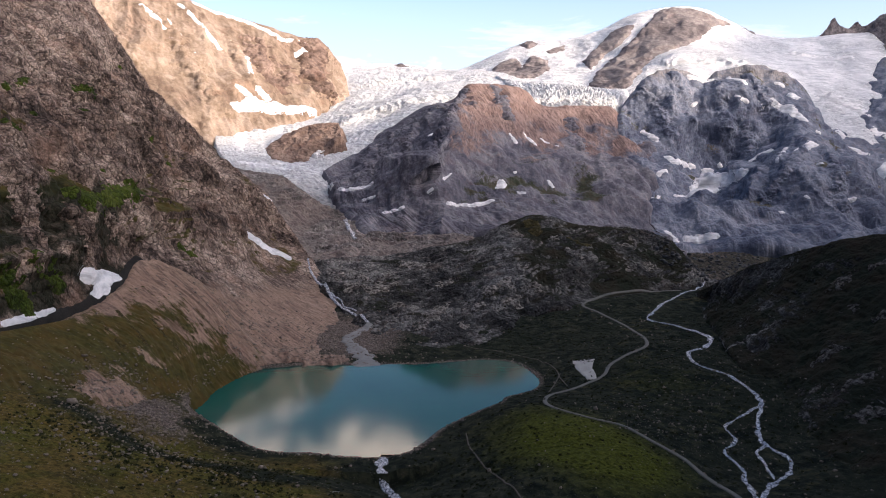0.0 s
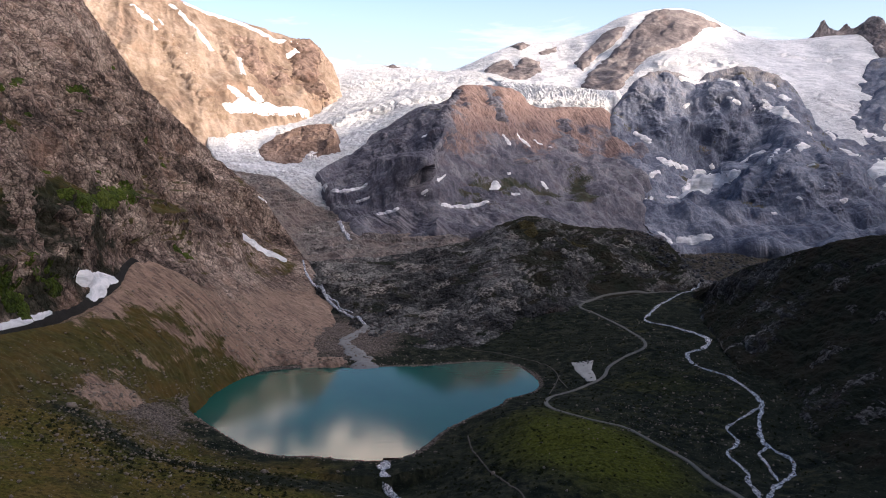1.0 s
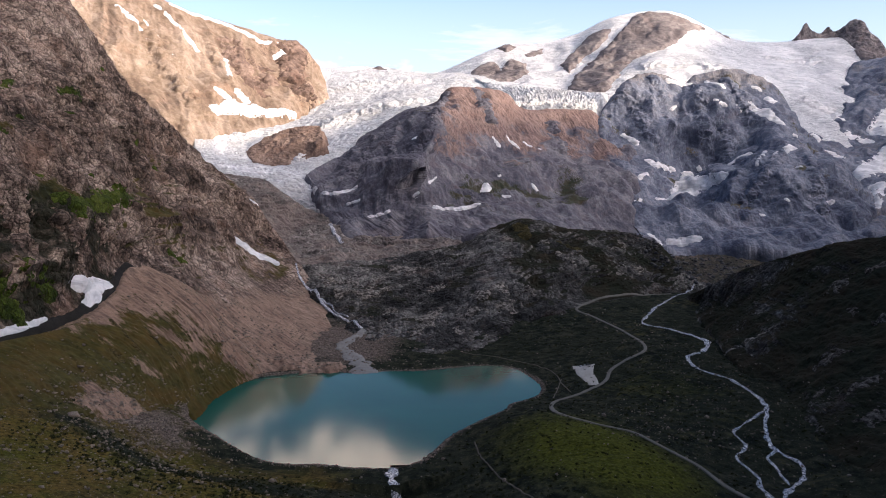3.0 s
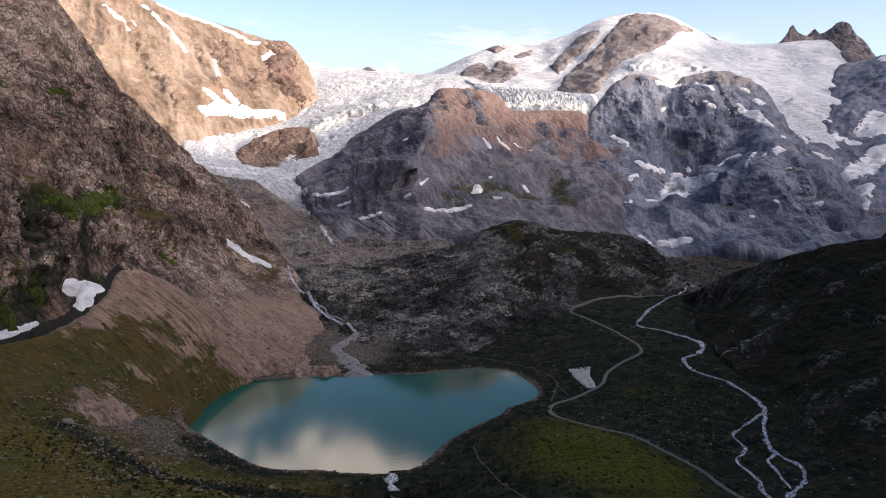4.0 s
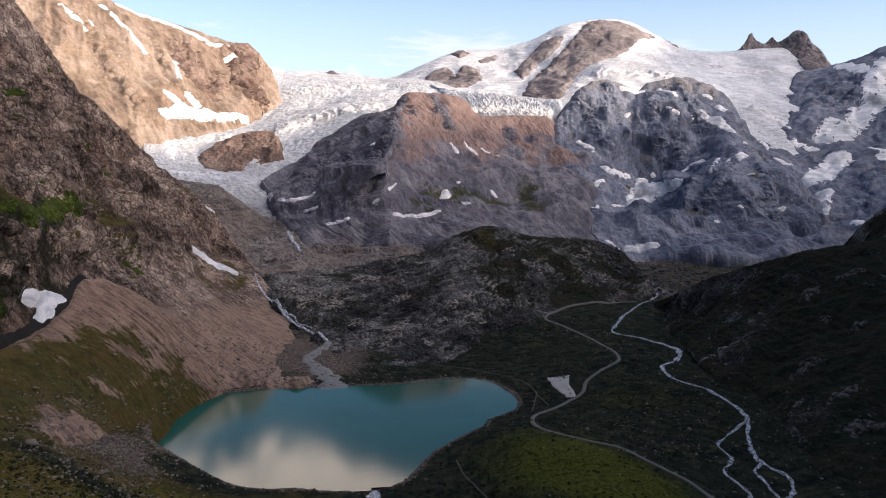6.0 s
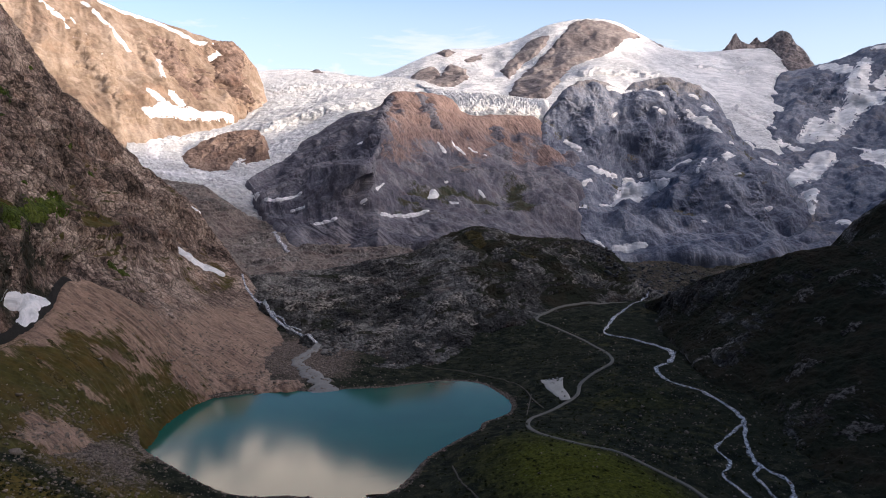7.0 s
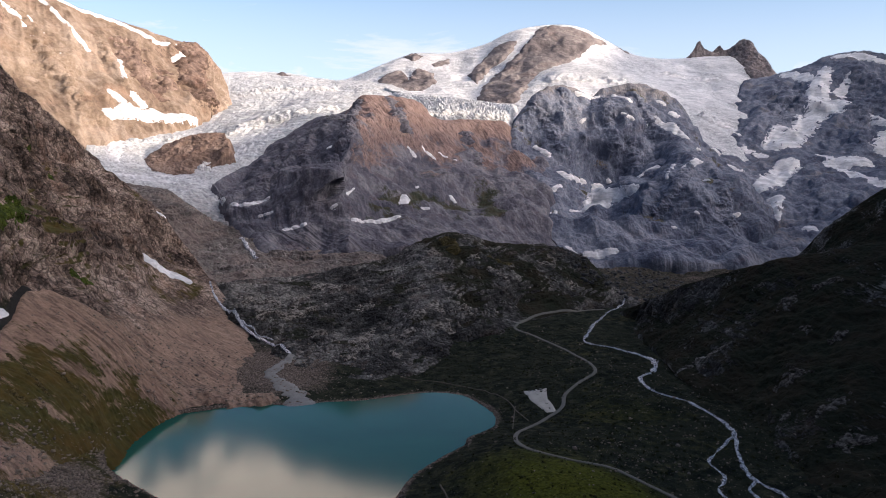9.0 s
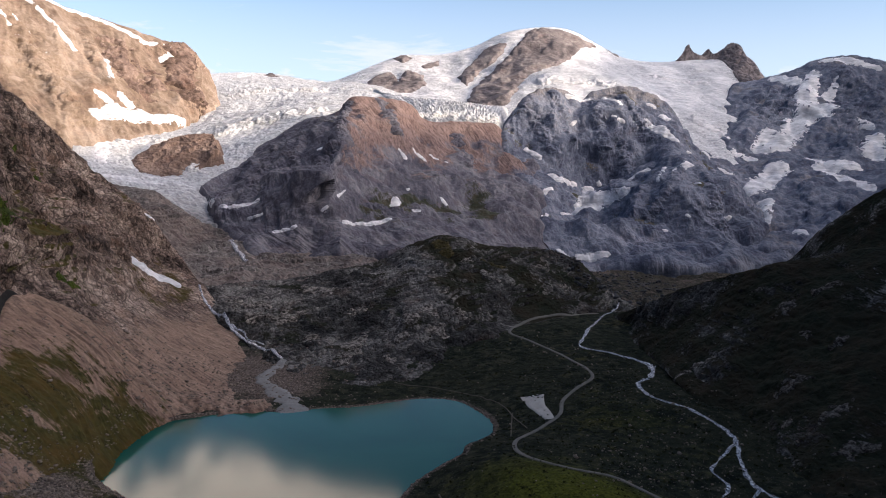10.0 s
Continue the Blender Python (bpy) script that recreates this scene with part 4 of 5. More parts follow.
INFLOW_SIDE = [(-87, 1370, 1.1), (-66, 1349, 1.1), (-56, 1324, 1.5), (-37, 1288, 1.1)]
DELTA = [(-12, 1207, 4), (-32, 1163, 6), (-43, 1135, 8), (-28, 1078, 9), (-15, 1033, 12), (-11, 1003, 14)]
OUTFLOW = [(7, 715, 5), (12, 690, 4), (10, 665, 3.5), (14, 645, 3.2), (24, 620, 3), (34, 590, 3), (39, 565, 3)]
PARKING = [(266, 979, 13), (259, 946, 10), (259, 922, 8), (257, 899, 5)]
WATERFALL = [(-92, 1956), (-79, 1869), (-69, 1825), (-57, 1780)]
WAYS = [ROAD, RIVER, RIVER_WEST, RIVER_EAST, OUTFLOW, PARKING]

TROUGH = [(-356, 775, 98), (-344, 820, 94), (-336, 870, 94), (-328, 930, 99), (-320, 985, 110), (-316, 1060, 128)]

# ---- the grids ----
GROUND, SHORE, NEAR_WAY = ground_grid()
G_SUNLIT = loft(SUNLIT, 430, 270, rough=crags(22, 300, 5, 11, 0.46), gully=(20, 150, 5), strata=(30, 0.25, 0.6, 13))
G_SLOPE = loft(SLOPE, 540, 600, back=(-60, 220, -160), rough=crags(28, 210, 6, 31, 0.52), gully=(9, 60, 8), strata=(17, 0.55, 0.3, 33), calm=lambda q: (0.12 + 0.88 * unit(line_distance(q, TROUGH)[0], 18, 70)) * (0.22 + 0.78 * np.maximum(unit(q[:, 2], 70, 190), 1 - unit(q[:, 1], 980, 1060))))
G_MORAINE = loft(MORAINE, 430, 150, back=(-26, 4, -9), skirt=(12, 0, -14), pin=0.15, rough=crags(1.2, 40, 4, 61), gully=(2.2, 10, 62))
G_DARKHILL = loft(DARKHILL, 400, 320, rough=crags(12, 150, 6, 71, 0.58), strata=(14, 0.15, 0.3, 73), calm=lambda q: 0.12 + 0.88 * unit(line_distance(q[:, :2], [r[:2] for r in RIVER])[0], 8, 50))
G_FARHILL = loft(FARHILL, 240, 160, rough=crags(10, 150, 6, 81, 0.58))
G_MIDHILL = loft(MIDHILL, 540, 310, back=(0, 160, -70), rough=crags(16, 140, 6, 91, 0.54), strata=(9, 0.6, -0.25, 93), calm=lambda q: 0.12 + 0.88 * unit(line_distance(q[:, :2], ROAD)[0], 8, 50))
G_TOE = loft(TOE, 360, 260, back=(0, 100, -30), rough=crags(10, 120, 5, 101, 0.6), strata=(11, 0.6, -0.2, 103))
G_KNOB = loft(KNOB, 640, 420, back=(0, 300, -200), pin=0.3, rough=crags(32, 230, 6, 111, 0.45), gully=(4, 60, 112), soften=60)
G_BUTTRESS = loft(BUTTRESS, 640, 430, back=(0, 250, -170), pin=0.45, rough=crags(46, 250, 6, 121, 0.45), gully=(3, 80, 122), soften=60, strata=(24, 0.15, -0.45, 123))
G_RIGHTWALL = loft(RIGHTWALL, 400, 310, rough=crags(48, 320, 6, 131, 0.48), gully=(12, 170, 132), soften=60)
G_SNOWFIELD = loft(SNOWFIELD, 560, 220, back=(0, 300, -200), pin=0.15, rough=[(-12, 220, 141), (-8, 90, 142), (2.6, 42, 143), (1.8, 20, 144)])
G_GLACIER = loft(GLACIER, 420, 460, back=(0, 100, -40), pin=0.3, rough=[(-9, 160, 151), (5, 60, 152), (3.2, 24, 153), (2.4, 11, 154)])
G_SNOUT = loft(SNOUT, 420, 160, back=(0, 100, -40), pin=0.3, rough=[(-5, 120, 161), (5, 32, 162), (3.0, 15, 163)], gully=(7.5, 15, 164))
G_ISLAND = loft(ISLAND, 200, 120, back=(0, 40, -50), rough=crags(12, 110, 6, 171, 0.58))
G_SPIRES = loft(SPIRES, 260, 70, back=(0, 60, -60), pin=0.25, rough=crags(14, 90, 5, 176, 0.58))
G_WESTRIDGE = loft(WESTRIDGE, 200, 90, back=(600, 0, -700), rough=crags(40, 500, 5, 181))
G_NORTHRANGE = loft(NORTHRANGE, 160, 80, back=(-200, -600, -700), rough=crags(40, 500, 5, 191))
TOP = TopMap()
for grid in (GROUND, G_SLOPE, G_MORAINE, G_DARKHILL, G_MIDHILL, G_TOE):
    TOP.add(grid)

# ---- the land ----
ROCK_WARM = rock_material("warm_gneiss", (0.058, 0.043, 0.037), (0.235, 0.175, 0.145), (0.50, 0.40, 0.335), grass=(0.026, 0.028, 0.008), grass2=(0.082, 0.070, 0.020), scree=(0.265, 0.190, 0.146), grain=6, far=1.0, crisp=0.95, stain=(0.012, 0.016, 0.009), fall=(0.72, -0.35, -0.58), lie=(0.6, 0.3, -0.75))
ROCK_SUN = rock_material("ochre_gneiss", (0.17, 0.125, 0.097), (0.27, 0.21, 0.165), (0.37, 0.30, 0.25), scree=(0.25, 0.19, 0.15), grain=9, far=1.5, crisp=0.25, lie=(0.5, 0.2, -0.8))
ROCK_RED = rock_material("red_gneiss", (0.10, 0.072, 0.063), (0.19, 0.138, 0.118), (0.31, 0.235, 0.20), scree=(0.20, 0.15, 0.13), grain=9, far=1.3, crisp=0.3)
# Far rock is lifted and blued: distance haze mixed into these colours.
ROCK_KNOB = rock_material("haze_tinted_brown_rock", (0.080, 0.081, 0.108), (0.130, 0.129, 0.160), (0.21, 0.204, 0.23), grass=(0.028, 0.034, 0.023), grass2=(0.055, 0.060, 0.040), scree=(0.225, 0.166, 0.155), grain=8, far=1.0, crisp=0.26, lie=(0.75, 0.1, -0.6), fall=(0.3, -0.7, -0.6))
ROCK_GREY = rock_material("haze_tinted_grey_rock", (0.086, 0.101, 0.150), (0.148, 0.167, 0.228), (0.245, 0.264, 0.325), scree=(0.23, 0.225, 0.24), grass=(0.050, 0.058, 0.044), grass2=(0.092, 0.096, 0.070), grain=8, far=1.1, crisp=0.26, lie=(0.8, 0.1, 0.5), fall=(-0.2, -0.7, -0.6))
# Hill rock and grass set below their own tone, shade put into colour.
ROCK_HILL = rock_material("shade_darkened_rock", (0.032, 0.032, 0.033), (0.092, 0.091, 0.091), (0.28, 0.272, 0.26), grass=(0.014, 0.017, 0.013), grass2=(0.032, 0.035, 0.024), grain=5, spec=0.02, crisp=0.7)
ROCK_FORE = rock_material("forefield_rubble", (0.070, 0.064, 0.062), (0.150, 0.136, 0.130), (0.29, 0.268, 0.26), scree=(0.185, 0.158, 0.146), grain=6, far=1.0, crisp=0.5, lie=(0.9, -0.2, 0.1), fall=(0.5, -0.8, -0.3))
# Second slab copy at half brightness paints the dark hill's shade.
TURF, SLAB, SLAB_SHADED = turf_material(), slab_material(), slab_material("shaded_slabs", 0.5)
ROCK_PEAK = rock_material("summit_rock", (0.115, 0.102, 0.110), (0.20, 0.178, 0.185), (0.31, 0.28, 0.275), grain=9, far=1.3, crisp=0.25, lie=(0.5, 0.1, -0.8))
ICE, SNOW, FIRN = ice_material(), snow_material(), snow_material("firn_and_ice", True)

gx, gy, gz = GROUND[..., 0], GROUND[..., 1], GROUND[..., 2]
gq = GROUND.reshape(-1, 3)
blot = fbm(gq, 70, 4, 301).reshape(gx.shape)
debris = np.clip(1.15 - np.hypot((gx + 212) / 62, (gy - 720) / 120), 0, 1) * 1.6
fan = 1.2 * np.exp(-(((gx + 50) / 95) ** 2 + ((gy - 1160) / 130) ** 2))
g_scree = np.clip(0.62 * np.clip(debris, 0, 1) + 0.75 * unit(SHORE, -10, -2) + 0.9 * fan + 0.55 * blot - 0.05 + 0.25 * unit(gx, -120, -260) * (1 - unit(gy, 560, 640)), 0, 1)
g_scree = np.clip(g_scree + 0.45 * unit(gy, 1420, 1520), 0, 1)
g_grass = np.clip(0.8 * (1 - unit(gx, -230, -120)) + 0.62 * (1 - unit(gx, -60, 50)) * unit(gx, -260, -140) * (1 - unit(gy, 660, 720)) + 0.5 * np.exp(-(((gx + 90) / 50) ** 2 + ((gy - 560) / 30) ** 2)) + 0.5 * blot - 0.75 * np.exp(-(line_distance(gq[:, :2], [(-235, 640), (-150, 600), (-80, 590), (0, 620)])[0].reshape(gx.shape) / 22) ** 2), 0, 1)
g_lush = np.clip(1.5 * np.exp(-(((gx - 185 - 0.25 * (640 - gy)) / 62) ** 2 + ((gy - 640) / 85) ** 2)) + 0.6 * unit(-gx, 190, 260) * (1 - unit(gy, 520, 600)) + 0.25 * np.exp(-(((gx - 330) / 60) ** 2 + ((gy - 850) / 120) ** 2)) + 0.25 * blot, 0, 1)
g_stain = g_lush
ground = sheet("ground", GROUND, TURF, (g_grass, g_scree, g_stain), label="valley floor of dark alpine turf, scree and stones", category="ground", kind="structure")


def land(name, P, material, cover, label, category="mountain", **more):
    return sheet(name, P, material, cover, label=label, category=category, **more)


def steep(P):
    return 1 - normals(blurred(P, 2))[..., 2]


def blots(P, size, seed):
    return fbm(P.reshape(-1, 3), size, 5, seed).reshape(P.shape[:2])


z = G_SUNLIT[..., 2]
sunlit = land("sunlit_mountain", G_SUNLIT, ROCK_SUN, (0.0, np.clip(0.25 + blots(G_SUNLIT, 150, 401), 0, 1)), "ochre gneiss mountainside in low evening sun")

P = G_SLOPE
x, y, z = P[..., 0], P[..., 1], P[..., 2]
st, bl = steep(P), blots(P, 120, 411)
s_scree = np.clip(1.25 * unit(x + 0.30 * (1500 - y) + 0.25 * z, -130, -40) * (1 - unit(z, 120, 210)) + 0.3 * bl, 0, 1)
s_grass = np.clip(0.52 + 0.9 * bl - 0.9 * st - 0.0008 * (z - 150) - s_scree, 0, 1) * (1 - unit(z, 380, 620))
s_grass = np.clip(s_grass + 0.8 * np.exp(-((x + 400) / 40) ** 2 - ((z - 225) / 14) ** 2) + 0.6 * unit(-x, 335, 380) * unit(z, 95, 110) * (1 - unit(z, 150, 200)) * (1 - unit(y, 900, 980)), 0, 1)
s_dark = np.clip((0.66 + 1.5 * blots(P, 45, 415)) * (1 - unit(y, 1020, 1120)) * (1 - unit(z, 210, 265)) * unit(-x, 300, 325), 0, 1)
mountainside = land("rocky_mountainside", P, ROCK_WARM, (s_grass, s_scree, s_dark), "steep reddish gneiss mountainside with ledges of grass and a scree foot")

P = G_MORAINE
bl = blots(P, 40, 421)
m_debris = np.exp(-(((P[..., 0] + 238) / 34) ** 2 + ((P[..., 1] - 735) / 75) ** 2))
m_grass = np.clip(0.5 * bl + 0.14 - 0.9 * m_debris + 0.95 * (1 - unit(P[..., 1], 825, 905)) + 0.42 * unit(P[..., 1], 850, 900) * (1 - unit(P[..., 1], 985, 1040)) * (1 - unit(P[..., 2], 84, 104)), 0, 1)
moraine = land("moraine_ridge", P, ROCK_WARM, (m_grass, np.ones_like(bl), 0 * bl), "lateral moraine of tan gravel with rills and thin grass", "moraine")

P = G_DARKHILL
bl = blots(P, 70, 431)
dark_hill = land("dark_hill", P, ROCK_HILL, (np.clip(0.80 + 0.5 * bl - 0.5 * steep(P), 0, 1), 0 * bl), "turf hill with pale rock ribs, colour darkened for shade", "hill")
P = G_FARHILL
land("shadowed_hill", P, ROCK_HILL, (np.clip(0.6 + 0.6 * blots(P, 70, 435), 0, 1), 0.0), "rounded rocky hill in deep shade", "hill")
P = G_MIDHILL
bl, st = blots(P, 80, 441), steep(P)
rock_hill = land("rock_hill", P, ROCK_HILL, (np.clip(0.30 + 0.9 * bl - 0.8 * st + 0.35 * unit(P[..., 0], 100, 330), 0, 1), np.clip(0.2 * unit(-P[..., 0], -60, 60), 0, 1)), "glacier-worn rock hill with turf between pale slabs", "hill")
P = G_TOE
forefield = land("glacier_forefield", P, ROCK_FORE, (0.0, np.clip(0.55 + blots(P, 90, 451), 0, 1)), "grey rubble and slabs below the glacier", "rock slope")
P = G_KNOB
x, z, bl = P[..., 0], P[..., 2], blots(P, 110, 461)
k_red = 0.85 * unit(x - 115 - 0.38 * (z - 240), -25, 70) * unit(z + 150 * bl, 260, 390)
k_green = np.clip(0.47 + 0.7 * bl - 0.3 * steep(P), 0, 1) * (1 - k_red) * unit(x, 60, 200) * (1 - unit(x, 600, 820)) * unit(z, 110, 160)
knob = land("brown_rock_peak", P, ROCK_KNOB, (k_green, np.clip(k_red + 0.25 * bl, 0, 1)), "rounded rock peak with a reddish summit and a dark flank")
P = G_BUTTRESS
bl, z = blots(P, 120, 471), P[..., 2]
buttress = land("grey_buttress", P, ROCK_GREY, (np.clip(0.30 + 0.8 * bl - 0.3 * steep(P), 0, 1) * unit(z, 60, 140), np.clip(0.65 * unit(z, 530, 600) + 0.3 * bl, 0, 1)), "grey rock buttress with haze blue in its colour, patched with snow")
P = G_RIGHTWALL
wall = land("snow_patched_mountain", P, ROCK_GREY, (0.0, np.clip(0.2 + 0.8 * blots(P, 120, 481), 0, 1)), "grey mountain wall with snow gullies")
snow_range = land("snow_covered_range", G_SNOWFIELD, FIRN, (0.0, 0.0, np.clip(0.45 + 0.9 * blots(G_SNOWFIELD, 200, 488) + 0.5 * (1 - unit(G_SNOWFIELD[..., 2], 450, 620)), 0, 1)), "high snowfield and icefall under the summits", "snowfield")
P = G_GLACIER
g_dirt = np.clip(0.62 * (1 - unit(P[..., 2], 150, 215)) + 0.22 * (1 - unit(P[..., 2], 240, 340)) + 0.5 * blots(P, 70, 491), 0, 1)
glacier = land("glacier", P, ICE, (0.0, 0.0, g_dirt), "crevassed glacier tongue, grey with rubble at its end", "glacier")
snout = land("glacier_snout", G_SNOUT, ICE, (0.0, 0.0, 0.0), "bright serac front of a hanging glacier", "glacier")
land("rock_island", G_ISLAND, ROCK_RED, (0.0, 0.3), "reddish rock island amid the ice", "rock")
land("rock_spire_ridge", G_SPIRES, ROCK_PEAK, (0.0, 0.2), "jagged dark rock spires above the snowfield", "peak")
land("northern_range", G_NORTHRANGE, ROCK_GREY, (0.3, 0.3), "unseen range across the main valley, added to block skylight")
land("western_range", G_WESTRIDGE, ROCK_GREY, (0.2, 0.3), "mountain range that shades the valley")

# ---- the lake ----
lake_x, lake_y = np.arange(-260, 280, 6.0), np.arange(640, 1090, 6.0)
lx, ly = np.meshgrid(lake_x, lake_y)
near = inside(np.c_[lx.ravel(), ly.ravel()], RING).reshape(lx.shape) > -8
keep = near[:-1, :-1] & near[1:, 1:] & near[1:, :-1] & near[:-1, 1:]
sheet("lake", np.stack([lx, ly, 0 * lx], -1), water_material(), None, keep, label="still turquoise glacial lake", category="lake", kind="structure")

# ---- ways and streams ----
ASPHALT = gravel_material("worn_asphalt", (0.11, 0.108, 0.10), (0.21, 0.205, 0.19), 1.2)
GRAVEL = gravel_material("pale_gravel", (0.34, 0.33, 0.31), (0.52, 0.51, 0.48), 1.0)
PATH_EARTH = gravel_material("trodden_earth", (0.07, 0.063, 0.053), (0.14, 0.126, 0.107), 1.0)
SILT = gravel_material("grey_silt", (0.16, 0.16, 0.16), (0.30, 0.30, 0.30), 2.2)
FOAM = stream_material()
ribbon("mountain_road", ROAD, 2.1, ASPHALT, 0.75, label="narrow pale grey mountain road winding up the valley", category="road", kind="structure")
for line in (LAKE_PATH, SHORE_PATH, HUMP_PATH):
    ribbon("footpath", line, 0.55, PATH_EARTH, 0.5, 0.1, label="thin trodden footpath through turf", category="path", kind="structure")
ribbon("gravel_lot", PARKING, 10, GRAVEL, 0.8, label="pale gravel parking area beside the road", category="parking area", kind="structure")
for line, w, sd in ((RIVER, 2.9, 1), (RIVER_WEST, 2.1, 2), (RIVER_EAST, 2.6, 3), (RIVER_LINK, 1.5, 4), (OUTFLOW, 3.4, 5)):
    ribbon("stream", line, w, FOAM, 1.2 if line is OUTFLOW else 0.5, 0.8, sd, label="foaming white mountain stream over stones", category="stream")
ribbon("delta", DELTA, 12, SILT, 0.35, 0.5, 9, label="grey silt fan of the glacier stream", category="delta", kind="structure")
ribbon("glacier_stream", INFLOW, 3.0, FOAM, 0.9, 0.5, 6, label="white glacier stream falling through rubble", category="stream")
ribbon("glacier_stream", INFLOW_SIDE, 2.0, FOAM, 0.9, 0.6, 7, label="white glacier stream falling through rubble", category="stream")

# ---- snow banks and bare rock ----
SOFT = {}


def banks(key, P, lists):
    """Snow banks on one mountainside."""
    SOFT[key] = blurred(P, 5)
    for k, line in enumerate(lists):
        patch("snow_patch", P, SOFT[key], line, SNOW, 1.3 if key == "slope" else 2.6, 0.12 if key == "slope" else 0.24, seed=40 + 3 * k, label="patch of old snow on a rocky slope", category="snow", group="snow patches")


banks("sunlit", G_SUNLIT, [
    [(-711, 3106, 838, 10.5), (-614, 3165, 811, 15.1), (-510, 3200, 777, 13.1), (-403, 3196, 723, 13.2), (-310, 3267, 716, 9)],
    [(-835, 2879, 789, 9.7), (-774, 2886, 739, 15.7), (-738, 2852, 684, 13.6), (-643, 2834, 621, 7.8)],
    [(-749, 3038, 820, 8.2), (-685, 2993, 763, 10.2), (-585, 2942, 649, 8.1)],
    [(-493, 2724, 435, 22.6), (-429, 2799, 449, 34.9), (-324, 2872, 435, 25.9), (-252, 2942, 433, 14.3)],
    [(-502, 2793, 507, 11.6), (-465, 2804, 480, 15.5)],
    [(-439, 2864, 506, 15.8), (-411, 2863, 472, 15.9)],
    [(-335, 3169, 664, 17.5), (-306, 3228, 696, 13.4)],
] + [
    [(-493, 2961, 624, 10.2), (-469, 2887, 565, 9.9)],
    [(-270, 3239, 666, 8.9), (-262, 3231, 651, 8.9)],
    [(-766, 2928, 747, 8), (-709, 2882, 682, 9.8)],
])
banks("slope", G_SLOPE, [
    [(-335, 946, 127, 10), (-327, 979, 120, 12.4), (-319, 1004, 115, 7.1)],
    [(-324, 965, 111, 11.5), (-326, 943, 103, 8)],
    [(-240, 1445, 132, 6.1), (-218, 1463, 113, 18.6), (-198, 1493, 93, 16.9), (-173, 1491, 81, 8.5)],
    [(-234, 1623, 190, 3.4), (-220, 1634, 180, 3.4)],
    [(-359, 789, 103, 4), (-353, 825, 100, 6), (-345, 873, 100, 4)],
])
DARK_GRAVEL = gravel_material("near_black_gravel", (0.010, 0.010, 0.010), (0.03, 0.028, 0.026), 2.0)
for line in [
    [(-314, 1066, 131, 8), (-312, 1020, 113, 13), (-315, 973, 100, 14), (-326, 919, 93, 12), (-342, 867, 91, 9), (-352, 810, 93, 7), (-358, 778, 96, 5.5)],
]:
    patch("gravel_trough", G_SLOPE, SOFT["slope"], line, DARK_GRAVEL, 1.2, 0.12, seed=77, parent=mountainside, label="very dark gravel band behind the moraine")
LEDGE_DRY = rock_material("dry_grass", (0.045, 0.040, 0.016), (0.085, 0.072, 0.028), (0.14, 0.115, 0.05), grain=3)
LEDGE = rock_material("ledge_grass", (0.022, 0.036, 0.006), (0.062, 0.092, 0.012), (0.12, 0.15, 0.024), grain=4)
for k, line in enumerate([
    [(-365, 976, 226, 7.8), (-347, 993, 217, 13), (-344, 1075, 217, 15.1), (-335, 1154, 217, 9.3)],
    [(-351, 856, 160, 8.6), (-352, 885, 142, 10.8), (-350, 898, 121, 9.1)],
    [(-365, 819, 128, 11.6), (-356, 834, 110, 11.9)],
    [(-456, 1037, 354, 6.1), (-471, 1120, 368, 6.6)],
    [(-445, 1214, 365, 7.2), (-428, 1243, 364, 7.4)],
    [(-343, 1131, 233, 6.8), (-335, 1166, 215, 4.7)],
    [(-365, 832, 155, 8.4), (-366, 822, 139, 11.6)],
    [(-286, 1165, 138, 4.7), (-268, 1183, 123, 4.8)],
    [(-440, 988, 307, 4.9), (-429, 992, 302, 4.9)],
] + [
    [(-435, 1057, 320, 5.2)],
    [(-418, 1180, 333, 5.9)],
    [(-400, 1437, 298, 5.8)],
    [(-392, 995, 250, 5)],
    [(-363, 1091, 249, 4.4)],
    [(-394, 921, 231, 5.5)],
    [(-496, 1583, 435, 4.7)],
    [(-361, 1401, 254, 5.6)],
]):
    patch("grass_ledge", G_SLOPE, SOFT["slope"], line, LEDGE, 1.2, 0.5, seed=177 + k, parent=mountainside, label="bright green grass ledge")
SLABS_DARK = [
    [(581, 939, 118, 10.2)],
    [(464, 980, 31, 3.2), (481, 952, 51, 3.1), (503, 944, 69, 3.1)],
    [(493, 822, 52, 8.1), (506, 818, 62, 6.3)],
    [(480, 751, 46, 8.3), (499, 745, 54, 8.2)],
    [(457, 693, 28, 7.7), (484, 699, 34, 7)],
    [(614, 933, 140, 6.1), (626, 925, 147, 7)],
    [(555, 882, 97, 4.8)],
    [(460, 777, 30, 5.1)],
    [(525, 927, 78, 4)],
    [(565, 835, 96, 6.4)],
    [(558, 1083, 96, 4.7)],
    [(590, 1009, 130, 4.4)],
]
SLABS_MID = [
    [(66, 1172, 13, 7.4), (82, 1206, 24, 10.1), (107, 1280, 27, 6.7)],
    [(-76, 1466, 56, 9.1), (-31, 1439, 51, 10.5)],
    [(-16, 1367, 36, 11.4), (17, 1393, 47, 13.1)],
    [(52, 1520, 65, 12.7), (81, 1487, 65, 14)],
    [(-52, 1379, 45, 10)],
    [(184, 1272, 57, 12), (208, 1286, 64, 13.5)],
    [(213, 1246, 37, 11.8)],
    [(154, 1239, 34, 10.4)],
    [(259, 1276, 61, 9.4)],
    [(127, 1166, 20, 8.6)],
    [(119, 1386, 47, 10.2)],
    [(349, 1463, 101, 6.2), (369, 1423, 89, 6)],
    [(482, 1515, 105, 8)],
    [(506, 1455, 69, 7.7)],
] + [
    [(335, 1511, 116, 6.3)],
